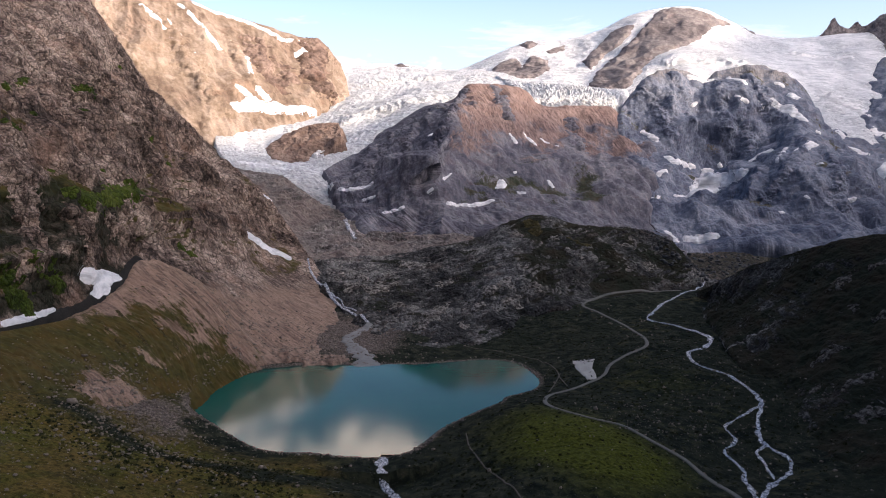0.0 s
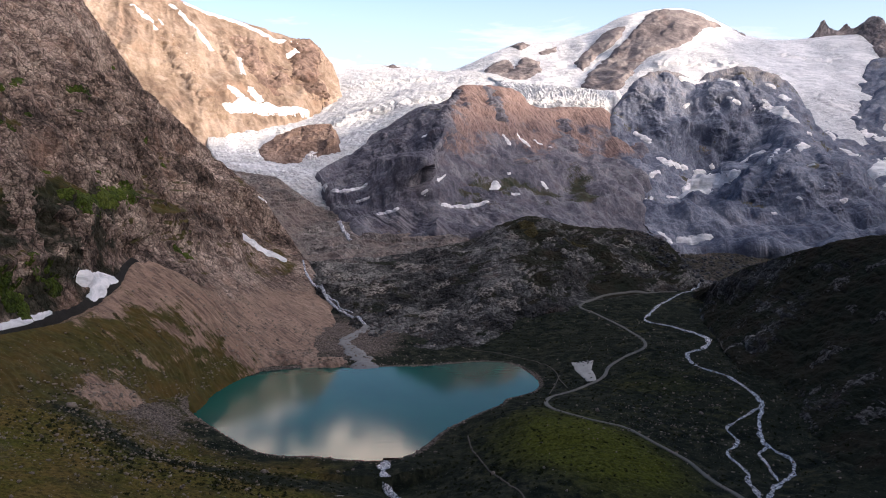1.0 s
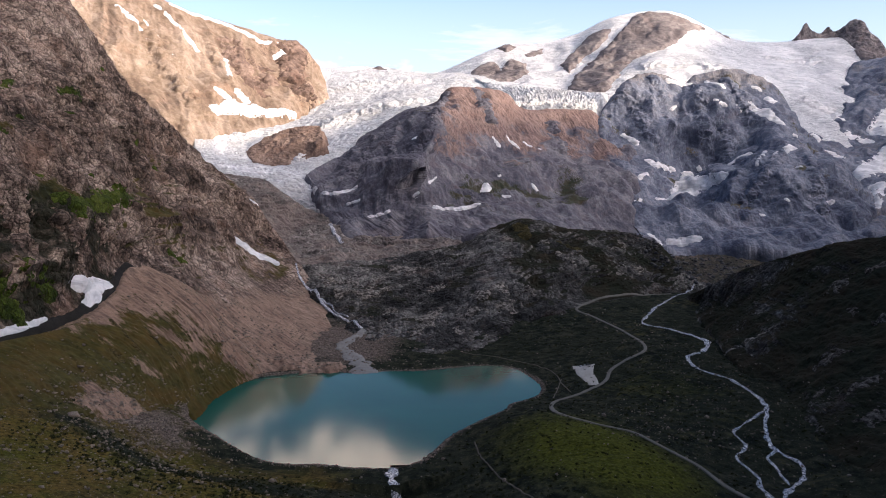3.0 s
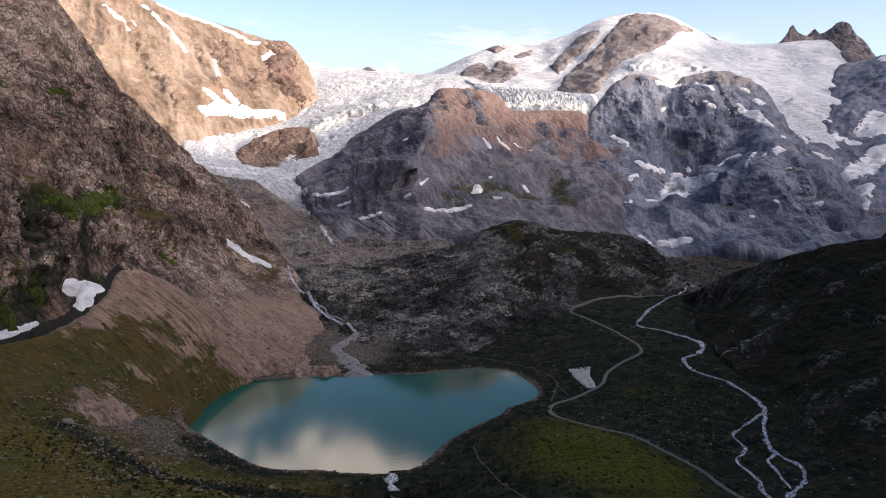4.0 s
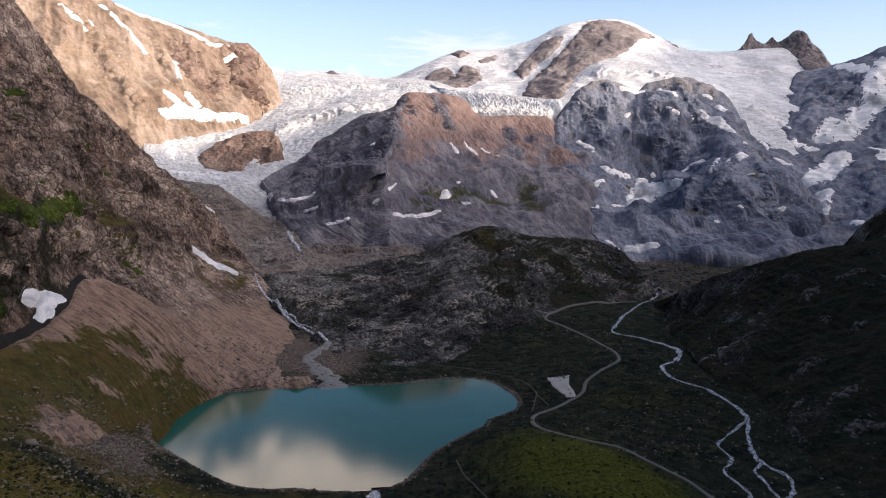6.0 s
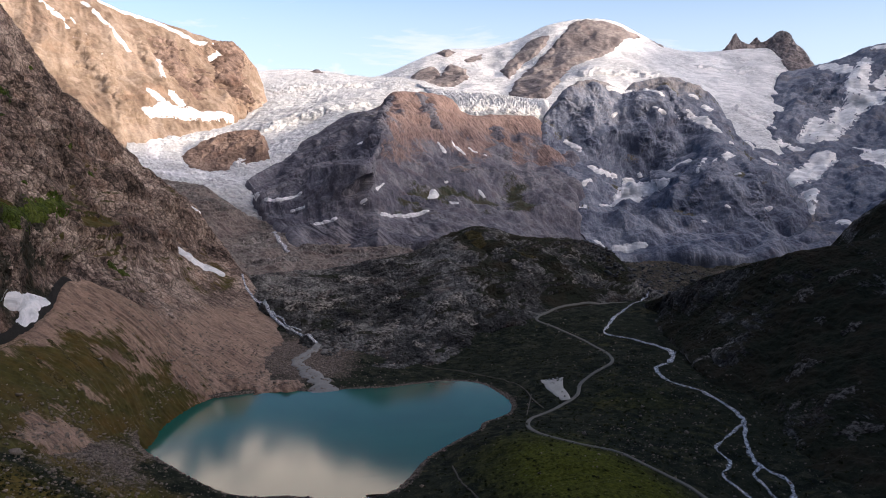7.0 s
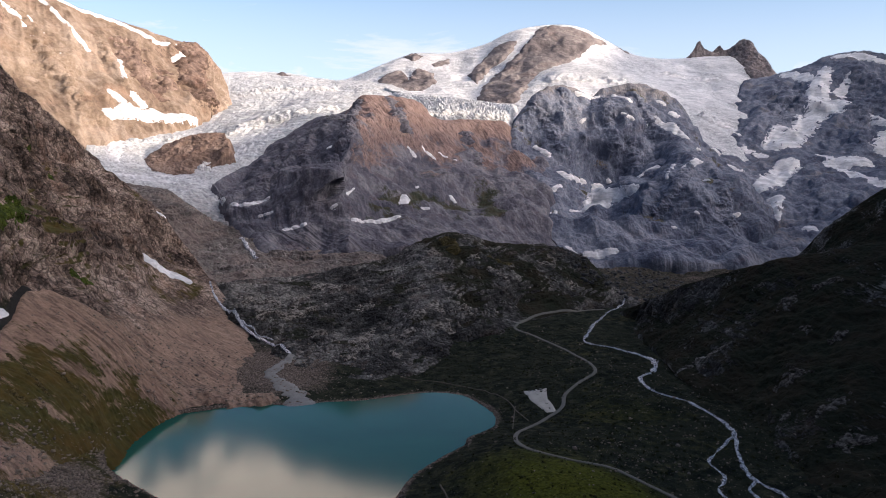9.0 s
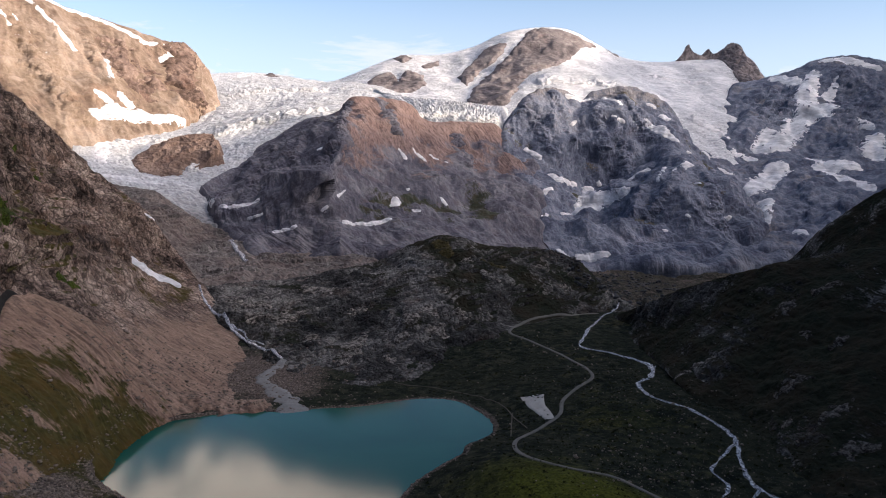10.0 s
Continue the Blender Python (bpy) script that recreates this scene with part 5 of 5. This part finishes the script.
    [(29, 1265, 31, 7.9)],
    [(254, 1360, 81, 7.1)],
]
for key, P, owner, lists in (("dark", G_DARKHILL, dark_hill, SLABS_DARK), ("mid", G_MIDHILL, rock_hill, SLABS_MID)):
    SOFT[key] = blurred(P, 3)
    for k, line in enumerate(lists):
        patch("rock_slab", P, SOFT[key], line, SLAB_SHADED if key == "dark" else SLAB, 1.2, 1.1, seed=210 + k, relief=1.6, parent=owner, label="pale ice-worn rock slab")
for line in [
    [(457, 978, 28, 3.7), (483, 978, 42, 3.7), (500, 950, 65, 2.1)],
]:
    patch("rock_rib", G_DARKHILL, SOFT["dark"], line, SLAB, 1.0, 0.35, seed=243, parent=dark_hill, label="pale gravel rib")
banks("knob", G_KNOB, [
    [(385, 2431, 344, 5.2), (400, 2407, 318, 6.8)],
    [(431, 2458, 348, 5.2), (465, 2437, 315, 6.9)],
    [(493, 2485, 332, 5.3), (512, 2474, 320, 5.3)],
    [(539, 2480, 311, 3.5), (543, 2478, 310, 3.5)],
    [(160, 1927, 160, 5.5), (229, 1955, 155, 8.4), (273, 1965, 165, 7)],
    [(312, 2121, 195, 12.1), (323, 2133, 204, 12.2)],
    [(362, 2116, 180, 4.5), (381, 2115, 179, 4.5)],
    [(470, 2244, 207, 6.4), (479, 2232, 192, 6.4)],
    [(127, 2187, 331, 6.2), (135, 2192, 336, 4.6)],
    [(111, 1934, 186, 4.1), (122, 1932, 194, 4.1)],
] + [
    [(151, 1982, 217, 4.2), (174, 2023, 230, 2.9)],
    [(-115, 2123, 186, 6), (-77, 2086, 187, 8.8), (-29, 2087, 202, 5.9)],
    [(-168, 2303, 205, 8.1), (-135, 2144, 196, 7.6)],
    [(5, 1946, 137, 5.5), (49, 1930, 149, 6.9)],
    [(-50, 2050, 161, 4.4), (-21, 2035, 170, 4.3)],
    [(366, 2212, 232, 4.7), (372, 2216, 232, 3.2)],
])
banks("buttress", G_BUTTRESS, [
    [(1151, 2992, 582, 12.9), (1243, 3028, 574, 15.2)],
    [(1310, 3012, 586, 10.8), (1332, 2916, 558, 12.6)],
    [(1389, 2872, 502, 14.6), (1456, 2837, 461, 22.7), (1490, 2758, 414, 14.1)],
    [(1371, 2868, 489, 8.3), (1420, 2825, 437, 14.4)],
    [(1504, 2905, 514, 14.8), (1523, 2904, 506, 16.9)],
    [(1470, 2945, 561, 12.8), (1484, 2941, 555, 12.8)],
    [(1130, 2895, 472, 8.3), (1147, 2903, 483, 6.3)],
    [(1226, 2868, 462, 10.4), (1236, 2862, 460, 8.3)],
    [(1278, 2863, 504, 6.2), (1313, 2849, 485, 8.2)],
    [(921, 2809, 367, 10.1), (953, 2768, 344, 12)],
] + [
    [(927, 2478, 158, 9), (1003, 2521, 170, 18.4), (1070, 2573, 204, 45), (1104, 2553, 206, 31.7), (1136, 2474, 231, 21.7)],
    [(1154, 2778, 232, 24.3), (1055, 2546, 183, 37.1)],
    [(963, 2676, 281, 11.6), (981, 2641, 262, 15.3), (1088, 2752, 251, 12)],
    [(892, 2547, 224, 9.2), (923, 2571, 236, 9.3)],
    [(1201, 2796, 253, 10.2), (1147, 2616, 251, 7.6)],
    [(1234, 2628, 269, 7.7), (1313, 2646, 305, 11.6)],
    [(1205, 2381, 269, 7), (1269, 2458, 309, 10.8)],
    [(1279, 2402, 302, 10.6), (1359, 2465, 327, 16.3)],
    [(1523, 2737, 373, 8), (1535, 2740, 371, 8)],
] + [
    [(1312, 2337, 262, 6.9), (1316, 2326, 264, 6.8)],
    [(1312, 2250, 197, 6.6), (1327, 2254, 202, 6.7)],
    [(1221, 2229, 170, 4.9), (1227, 2224, 165, 4.9)],
    [(1124, 2310, 161, 5.1), (1128, 2306, 155, 5.1)],
    [(801, 2195, 66, 8), (817, 2157, 45, 9.5)],
    [(848, 2167, 50, 11.1), (887, 2158, 49, 14.2), (923, 2146, 61, 11)],
    [(749, 2388, 159, 12.1), (735, 2330, 152, 10.1)],
    [(779, 2337, 155, 6.8), (853, 2424, 157, 7)],
    [(1256, 2198, 129, 6.5), (1378, 2247, 161, 8.3)],
    [(1146, 2230, 123, 4.9), (1160, 2234, 122, 4.9)],
] + [
    [(687, 2389, 162, 3.5), (695, 2381, 168, 3.4)],
])
banks("wall", G_RIGHTWALL, [
    [(2773, 3652, 833, 28.8), (2596, 3471, 694, 54.7), (2534, 3336, 618, 84.5), (2654, 3366, 643, 53.6)],
    [(2837, 3543, 806, 14.1), (2792, 3521, 749, 19.6), (2716, 3478, 680, 33.2)],
    [(2505, 3338, 596, 52.8), (2387, 3256, 523, 46.2), (2140, 3033, 420, 38.1)],
    [(2653, 3245, 579, 26), (2684, 3217, 553, 38.8), (2702, 3162, 531, 23)],
    [(2887, 3727, 905, 23.6), (2979, 3690, 910, 32.3), (3105, 3594, 868, 23.2)],
    [(2625, 3053, 492, 34.6), (2485, 2897, 398, 61)],
    [(2182, 2892, 363, 32.1), (2210, 2812, 348, 49.3), (2297, 2780, 341, 35.8)],
] + [
    [(2374, 3326, 559, 26.1), (2213, 3164, 482, 64.4), (2076, 3059, 416, 47.7)],
    [(2647, 3643, 780, 45.7), (2650, 3786, 813, 41.4)],
    [(1973, 2827, 334, 48.6), (1799, 2689, 262, 46), (1712, 2635, 229, 28.6)],
    [(1722, 2546, 204, 27.8), (1643, 2422, 147, 11.3), (1514, 2219, 106, 6.9)],
    [(1598, 2222, 121, 15.7), (1605, 2199, 119, 17.3)],
    [(2150, 2811, 327, 31.2), (2154, 2684, 285, 34.3), (2158, 2558, 258, 28.9)],
    [(1946, 3081, 395, 21.4), (1999, 3024, 360, 21.1)],
    [(1340, 2357, 128, 7.2), (1500, 2463, 150, 9.5)],
    [(1731, 3045, 396, 18.5), (1741, 2964, 369, 20.4)],
] + [
    [(1693, 2802, 318, 12.9), (1719, 2759, 299, 12.8)],
])
banks("glacier", G_GLACIER, [
    [(-473, 2725, 375, 11.3), (-461, 2622, 333, 23.7), (-443, 2479, 290, 15.5)],
    [(-415, 2360, 253, 11.5), (-350, 2346, 244, 14.7), (-269, 2316, 233, 9.7)],
])
RIBS_SUNLIT = [
    [(-481, 3077, 720, 48.9), (-434, 2994, 609, 53.8), (-388, 2945, 523, 35.4)],
    [(-277, 3270, 692, 58.9), (-282, 3110, 584, 62.4), (-230, 3068, 506, 43.3)],
    [(-770, 2908, 748, 28.6), (-647, 2777, 580, 44.1), (-526, 2675, 426, 32.1)],
    [(-889, 2736, 680, 32.2), (-748, 2609, 525, 41.3), (-619, 2573, 382, 36)],
    [(-581, 3026, 711, 27), (-524, 2945, 601, 29.3)],
    [(-366, 3073, 662, 30.7), (-351, 3024, 554, 36.4)],
]
RIBS_SLOPE = [
    [(-522, 1272, 450, 17.4), (-449, 1181, 360, 21), (-397, 1122, 286, 15.7)],
    [(-453, 1406, 386, 19.5), (-382, 1302, 290, 23.5), (-324, 1259, 211, 17.8)],
    [(-389, 1629, 297, 16.4), (-297, 1453, 203, 20.6), (-244, 1427, 136, 14.6)],
    [(-429, 975, 289, 13.5), (-391, 923, 231, 16.6), (-369, 887, 183, 10.7)],
    [(-342, 1035, 185, 14.6), (-323, 1078, 144, 13.1)],
    [(-514, 1383, 466, 13.6), (-456, 1345, 391, 16)],
    [(-350, 950, 200, 13.4), (-340, 967, 157, 11.7)],
]
RIBS_KNOB = [
    [(255, 2654, 485, 16.8), (182, 2230, 382, 20.4), (138, 2083, 302, 22.1), (103, 1946, 243, 15.2)],
    [(21, 2406, 340, 15.2), (-8, 2266, 282, 20.7), (-32, 2135, 226, 15.1)],
    [(369, 2664, 501, 16.9), (383, 2481, 407, 26.3)],
    [(233, 2033, 194, 21.8), (327, 2060, 171, 19.2)],
    [(633, 2708, 402, 17.4), (626, 2518, 306, 23.4)],
    [(659, 2423, 252, 22.6), (665, 2253, 173, 24.4)],
    [(95, 2359, 377, 14.9), (69, 2214, 294, 20.3)],
]
RIBS_BUTTRESS = [
    [(950, 2917, 524, 25), (987, 2860, 459, 30.8), (997, 2780, 379, 24)],
    [(1076, 2959, 587, 25.4), (1103, 2915, 518, 27.2), (1097, 2803, 411, 24.3)],
    [(1255, 3010, 570, 23.8), (1227, 2874, 485, 27), (1228, 2795, 381, 26.3)],
    [(1374, 2985, 591, 23.7), (1380, 2886, 518, 27.1), (1405, 2834, 426, 24.7)],
    [(1294, 2401, 307, 19.3), (1209, 2317, 244, 25.5), (1134, 2310, 160, 22.1)],
    [(1386, 2417, 297, 19.5), (1341, 2269, 229, 26.8), (1320, 2196, 149, 24.4)],
    [(796, 2565, 238, 24.1), (807, 2422, 170, 26.4)],
    [(1295, 2825, 396, 24.6), (1308, 2768, 309, 24.2)],
]
RIBS_WALL = [
    [(2912, 3571, 840, 49.7), (2750, 3345, 655, 62.3), (2441, 3009, 448, 49)],
    [(2545, 3595, 750, 49), (2349, 3392, 603, 61.5), (2222, 3194, 461, 36.3)],
    [(2970, 3469, 784, 48.7), (2763, 3196, 604, 52.5)],
    [(1935, 2607, 278, 35.9), (1688, 2302, 152, 31.6)],
    [(1665, 2657, 252, 29.7), (1475, 2391, 141, 26.7)],
    [(1941, 2411, 233, 39.2), (1744, 2248, 138, 26)],
]
for key, P, owner, stone, lists in (
    ("sunlit", G_SUNLIT, sunlit, ROCK_SUN, RIBS_SUNLIT),
    ("slope", G_SLOPE, mountainside, ROCK_WARM, RIBS_SLOPE),
    ("knob", G_KNOB, knob, ROCK_KNOB, RIBS_KNOB),
    ("buttress", G_BUTTRESS, buttress, ROCK_GREY, RIBS_BUTTRESS),
    ("wall", G_RIGHTWALL, wall, ROCK_GREY, RIBS_WALL),
):
    for k, line in enumerate(lists):
        patch("rock_rib", P, SOFT[key], line, ROCK_RED if stone is ROCK_SUN and k in (0, 1, 5) else stone, 13.0, 0.5, 40.0, 310 + k, 5.0, parent=owner, label="craggy rock rib")
SOFT["ice"], SOFT["snout"] = blurred(G_GLACIER, 3), blurred(G_SNOUT, 2)
for k, line in enumerate([
    [(-135, 2754, 388, 27.9), (-38, 2823, 431, 34.3), (79, 2829, 466, 34.5), (200, 2862, 489, 23.3)],
    [(-413, 2687, 351, 16.2), (-303, 2742, 362, 22.2)],
    [(-179, 2595, 317, 21.1), (-202, 2451, 271, 19.9)],
    [(-95, 3350, 564, 27), (86, 3455, 602, 28), (262, 3463, 607, 21.1)],
]):
    patch("serac_band", G_GLACIER, SOFT["ice"], line, ICE, 5.0, 0.4, 30.0, 360 + k, 9.0, parent=glacier, label="broken band of bright seracs")
for k, line in enumerate([
    [(530, 2860, 473, 17.6), (651, 2891, 478, 23.8), (754, 2887, 475, 23.8), (857, 2942, 469, 21.3)],
]):
    patch("serac_band", G_SNOUT, SOFT["snout"], line, ICE, 5.0, 0.4, 30.0, 370 + k, 10.0, parent=snout, label="broken band of bright seracs")
SOFT["moraine"] = blurred(G_MORAINE, 3)
for k, line in enumerate([
    [(-290, 1003, 105, 1.8), (-234, 956, 66, 2.7), (-188, 944, 21, 1.7)],
    [(-263, 997, 93, 1.4), (-215, 966, 54, 2.1)],
    [(-288, 959, 95, 1.7), (-242, 917, 62, 2.6), (-214, 902, 38, 1.9)],
    [(-244, 999, 84, 1.4), (-205, 981, 48, 2.1), (-171, 977, 16, 1.4)],
    [(-294, 918, 91, 1.9), (-249, 878, 61, 3.1)],
    [(-228, 1006, 75, 1.1), (-188, 996, 37, 1.8)],
    [(-258, 941, 77, 1.3), (-219, 923, 46, 2)],
    [(-297, 874, 85, 1.9), (-260, 844, 60, 3)],
]):
    patch("grass_band", G_MORAINE, SOFT["moraine"], line, LEDGE_DRY, 0.5, 0.75, 9.0, seed=380 + k, parent=moraine, label="band of olive grass on gravel")
SOFT["field"] = blurred(G_SNOWFIELD, 3)
for k, line in enumerate([
    [(1245, 3525, 702, 29.1), (1525, 3520, 707, 36.5), (1738, 3428, 651, 35.8)],
    [(1900, 3298, 542, 41.6), (2011, 3202, 455, 40.7)],
    [(2010, 3917, 806, 24.5), (2302, 3916, 787, 28.7)],
    [(44, 3862, 664, 23.4), (313, 3838, 662, 23.4), (475, 3607, 630, 22)],
    [(2222, 3580, 619, 37.7), (2293, 3429, 509, 43.6)],
]):
    patch("crevasse_band", G_SNOWFIELD, SOFT["field"], line, FIRN, 4.0, 0.5, 30.0, 390 + k, 9.0, parent=snow_range, label="band of crevassed ice")
SOFT["toe"] = blurred(G_TOE, 3)
for k, line in enumerate([
    [(-153, 1878, 105, 19.3), (-103, 1921, 108, 17.8)],
    [(-213, 1738, 95, 16)],
    [(-19, 1809, 96, 16.8), (39, 1787, 88, 16.7)],
    [(-105, 1722, 75, 16), (-44, 1727, 79, 14.3)],
]):
    patch("rock_slab", G_TOE, SOFT["toe"], line, ROCK_FORE, 4.0, 0.5, 30.0, 395 + k, 4.0, parent=forefield, label="smooth grey slab")
for line in [
    [(296, 1597, 145, 11.7), (306, 1575, 135, 13.2), (310, 1550, 124, 8.1)],
    [(365, 1505, 118, 6.3), (393, 1476, 107, 6.2)],
]:
    patch("grass_ledge", G_MIDHILL, SOFT["mid"], line, LEDGE_DRY, 0.8, 0.5, seed=399, parent=rock_hill, label="yellow-green grass ledge")
ribbon("waterfall", WATERFALL, 4.2, FOAM, 3.0, 0.4, 11, label="thin white waterfall below the glacier", category="waterfall")
for k, ring in enumerate([
    [(1401, 1029), (1451, 1057), (1578, 1057), (1669, 1025), (1818, 980), (1641, 944), (1546, 865), (1442, 819), (1308, 780), (1166, 691), (1065, 615), (1005, 566), (918, 555), (874, 581), (961, 663), (1099, 760), (1243, 883), (1322, 959)],
    [(1265, 963), (1169, 933), (1055, 830), (947, 741), (960, 689), (1049, 761), (1146, 830), (1236, 912)],
    [(1888, 981), (1951, 955), (1959, 928), (1921, 958)],
] + [
    [(503, 682), (558, 741), (646, 764), (649, 703), (718, 776), (792, 749), (767, 685), (675, 638), (546, 626)],
    [(680, 853), (748, 879), (786, 859), (717, 828)],
    [(803, 813), (916, 853), (903, 821), (819, 792)],
    [(37, 723), (74, 732), (122, 717), (78, 712)],
]):
    outcrop("rock_outcrop", G_SNOWFIELD, SOFT["field"], ring, ROCK_PEAK, seed=70 + k, label="bare brown rock rising out of the snowfield", category="rock", group="rock outcrops")

# ---- stones, bushes and small works ----
STONE = gravel_material("lichened_stone", (0.115, 0.094, 0.080), (0.35, 0.295, 0.25), 0.8)
GREY_STONE = gravel_material("grey_stone", (0.035, 0.037, 0.043), (0.13, 0.133, 0.145), 0.9)
BUSH = gravel_material("dwarf_shrub_leaves", (0.010, 0.013, 0.005), (0.035, 0.040, 0.012), 1.0)


def bell(x, y, cx, cy, rx, ry):
    return np.exp(-(((x - cx) / rx) ** 2 + ((y - cy) / ry) ** 2))


def off_water(x, y):
    return inside(np.c_[x, y], RING) < -2


def debris_field(x, y):
    return np.clip(bell(x, y, -212, 715, 55, 105) + 0.25 * bell(x, y, -150, 540, 110, 80) + 0.03, 0, 1) * off_water(x, y)


def scree_foot(x, y):
    return np.clip(bell(x, y, -120, 1090, 90, 90) + 0.6 * bell(x, y, -20, 1120, 70, 120) + 0.5 * bell(x, y, -190, 1050, 60, 120), 0, 1) * off_water(x, y)


def shore_stones(x, y):
    d = inside(np.c_[x, y], RING)
    return np.clip(1.2 - np.abs(d + 5) / 6, 0, 1) * (0.35 + 0.65 * (x < 60))


def river_banks(x, y):
    return np.clip(0.7 * bell(x, y, 285, 735, 60, 60) + 0.35 * bell(x, y, 380, 900, 70, 250) + 0.05, 0, 1) * off_water(x, y)


for weight, box, n, sd, small, large in ((debris_field, (-330, 60, 420, 860), 3600, 501, 0.3, 1.9), (scree_foot, (-330, 120, 980, 1330), 2600, 502, 0.35, 2.0), (river_banks, (110, 480, 520, 1300), 1600, 503, 0.3, 1.5), (shore_stones, (-220, 220, 680, 1050), 1500, 506, 0.3, 1.6)):
    lumps("boulder_field", *strewn(n, *box, weight, sd, small, large, 4.0), STONE, seed=sd, label="scattered grey-brown boulders and stones", category="stones", kind="stuff")
lumps("boulder_field", *strewn(1500, 540, 960, 1440, 2080, lambda x, y: 0.6 + 0 * x, 509, 1.2, 7.0, 3.0), GREY_STONE, seed=509, label="coarse grey rubble on the far valley floor", category="stones", kind="stuff")
spots, sizes = strewn(70, -330, 420, 480, 1250, lambda x, y: np.clip(debris_field(x, y) + 0.5 * scree_foot(x, y) + 0.4 * river_banks(x, y), 0, 1), 504, 1.3, 2.6, 1.8, 0.3)
for k in range(len(spots)):
    lumps("boulder", spots[k : k + 1] * 0, sizes[k : k + 1], STONE, 80, 600 + k, label="large weathered boulder lying in alpine turf", category="boulder", group="large boulders").location = spots[k]
lumps("boulder", np.zeros((1, 3)), [4.4], STONE, 80, 777, label="biggest pale boulder at the edge of the debris", category="boulder", group="large boulders").location = (-243, 652, float(TOP.at(-243, 652)) + 1.5)


def heath(x, y):
    return np.clip(0.75 * bell(x, y, -120, 575, 75, 60) + 0.5 * bell(x, y, -215, 600, 45, 50) + 0.35 * bell(x, y, 90, 640, 60, 90) + 0.22 * bell(x, y, 300, 900, 150, 300), 0, 1) * off_water(x, y)


tufts("dwarf_shrubs", *strewn(5200, -330, 480, 430, 1300, heath, 505, 0.6, 1.9, 1.5, 0.0), BUSH, label="dark dwarf shrubs spread over the turf", category="shrubs", kind="stuff")


def solid(name, parent, material, boxes, bevel=0.0, label=""):
    """One mesh of bevelled blocks: (centre, size) each."""
    bm = bmesh.new()
    for c, s in boxes:
        bmesh.ops.create_cube(bm, size=1.0, matrix=Matrix.Translation(c) @ Matrix.Diagonal((*s, 1)))
    if bevel:
        bmesh.ops.bevel(bm, geom=bm.edges[:], offset=bevel, segments=2, affect="EDGES")
    me = bpy.data.meshes.new(name)
    bm.to_mesh(me)
    bm.free()
    me.materials.append(material)
    ob = new(name, me)
    ob.parent = parent
    return tagged(ob, label=label)


GLASS_DARK, TYRE = plain_material("dark_car_glass", (0.02, 0.025, 0.03), 0.1), plain_material("tyre_rubber", (0.02, 0.02, 0.02), 0.8)


def parked_car(paint, label, place, turn):
    car = tagged(new("parked_car"), label, "car", "parked cars")
    solid("body", car, paint, [((0, 0, 0.62), (1.8, 4.5, 0.65)), ((0, -0.2, 1.2), (1.6, 2.5, 0.6))], 0.12)
    solid("windscreen", car, GLASS_DARK, [((0, 1.08, 1.22), (1.4, 0.12, 0.45))], 0.03, "dark glass")
    solid("rear_window", car, GLASS_DARK, [((0, -1.46, 1.22), (1.4, 0.1, 0.42))], 0.03, "dark glass")
    for sx in (-1, 1):
        solid("side_window", car, GLASS_DARK, [((sx * 0.8, -0.2, 1.24), (0.06, 2.1, 0.38))], 0.02, "dark glass")
        for sy in (-1.4, 1.4):
            bm = bmesh.new()
            bmesh.ops.create_cone(bm, cap_ends=True, segments=14, radius1=0.33, radius2=0.33, depth=0.24, matrix=Matrix.Translation((sx * 0.82, sy, 0.33)) @ Matrix.Rotation(radians(90), 4, "Y"))
            me = bpy.data.meshes.new("wheel")
            bm.to_mesh(me)
            bm.free()
            me.materials.append(TYRE)
            wheel = new("wheel", me)
            wheel.parent = car
    car.matrix_world = pose(*place, 0, 0, turn)


for k, (dx, dy) in enumerate(((-8.0, 1.0), (-3.5, 2.0), (1.5, 2.5), (6.5, 1.5))):
    px, py = PARKING[0][0] + dx, PARKING[0][1] + dy - 3
    shade = ((0.75, 0.75, 0.75), (0.6, 0.62, 0.65), (0.8, 0.8, 0.78), (0.12, 0.13, 0.15))[k]
    word = ("white", "silver", "cream", "dark grey")[k]
    parked_car(plain_material(word.replace(" ", "_") + "_paint", shade, 0.3), word + " car parked on the gravel lot", (px, py, float(TOP.at(px, py)) + 0.85), 5 * k - 6)

# a low pale rail on posts in the meadow below the lake
rx, ry = -23, 576
rail_z = float(TOP.at(rx, ry))
PALE_WOOD = plain_material("weathered_pale_wood", (0.55, 0.53, 0.50), 0.8)
rail = tagged(new("wooden_rail"), "short pale wooden rail on posts in the meadow", "fence")
solid("rail_beam", rail, PALE_WOOD, [((0.8, 0, 0.95), (5.4, 0.3, 0.3))], 0.04)
for px in (-3.2, -1.6, 2.6):
    solid("post", rail, PALE_WOOD, [((px, 0, 0.55), (0.35, 0.35, 1.6 if px < 0 else 1.1))], 0.04)
rail.location = (rx, ry, rail_z)
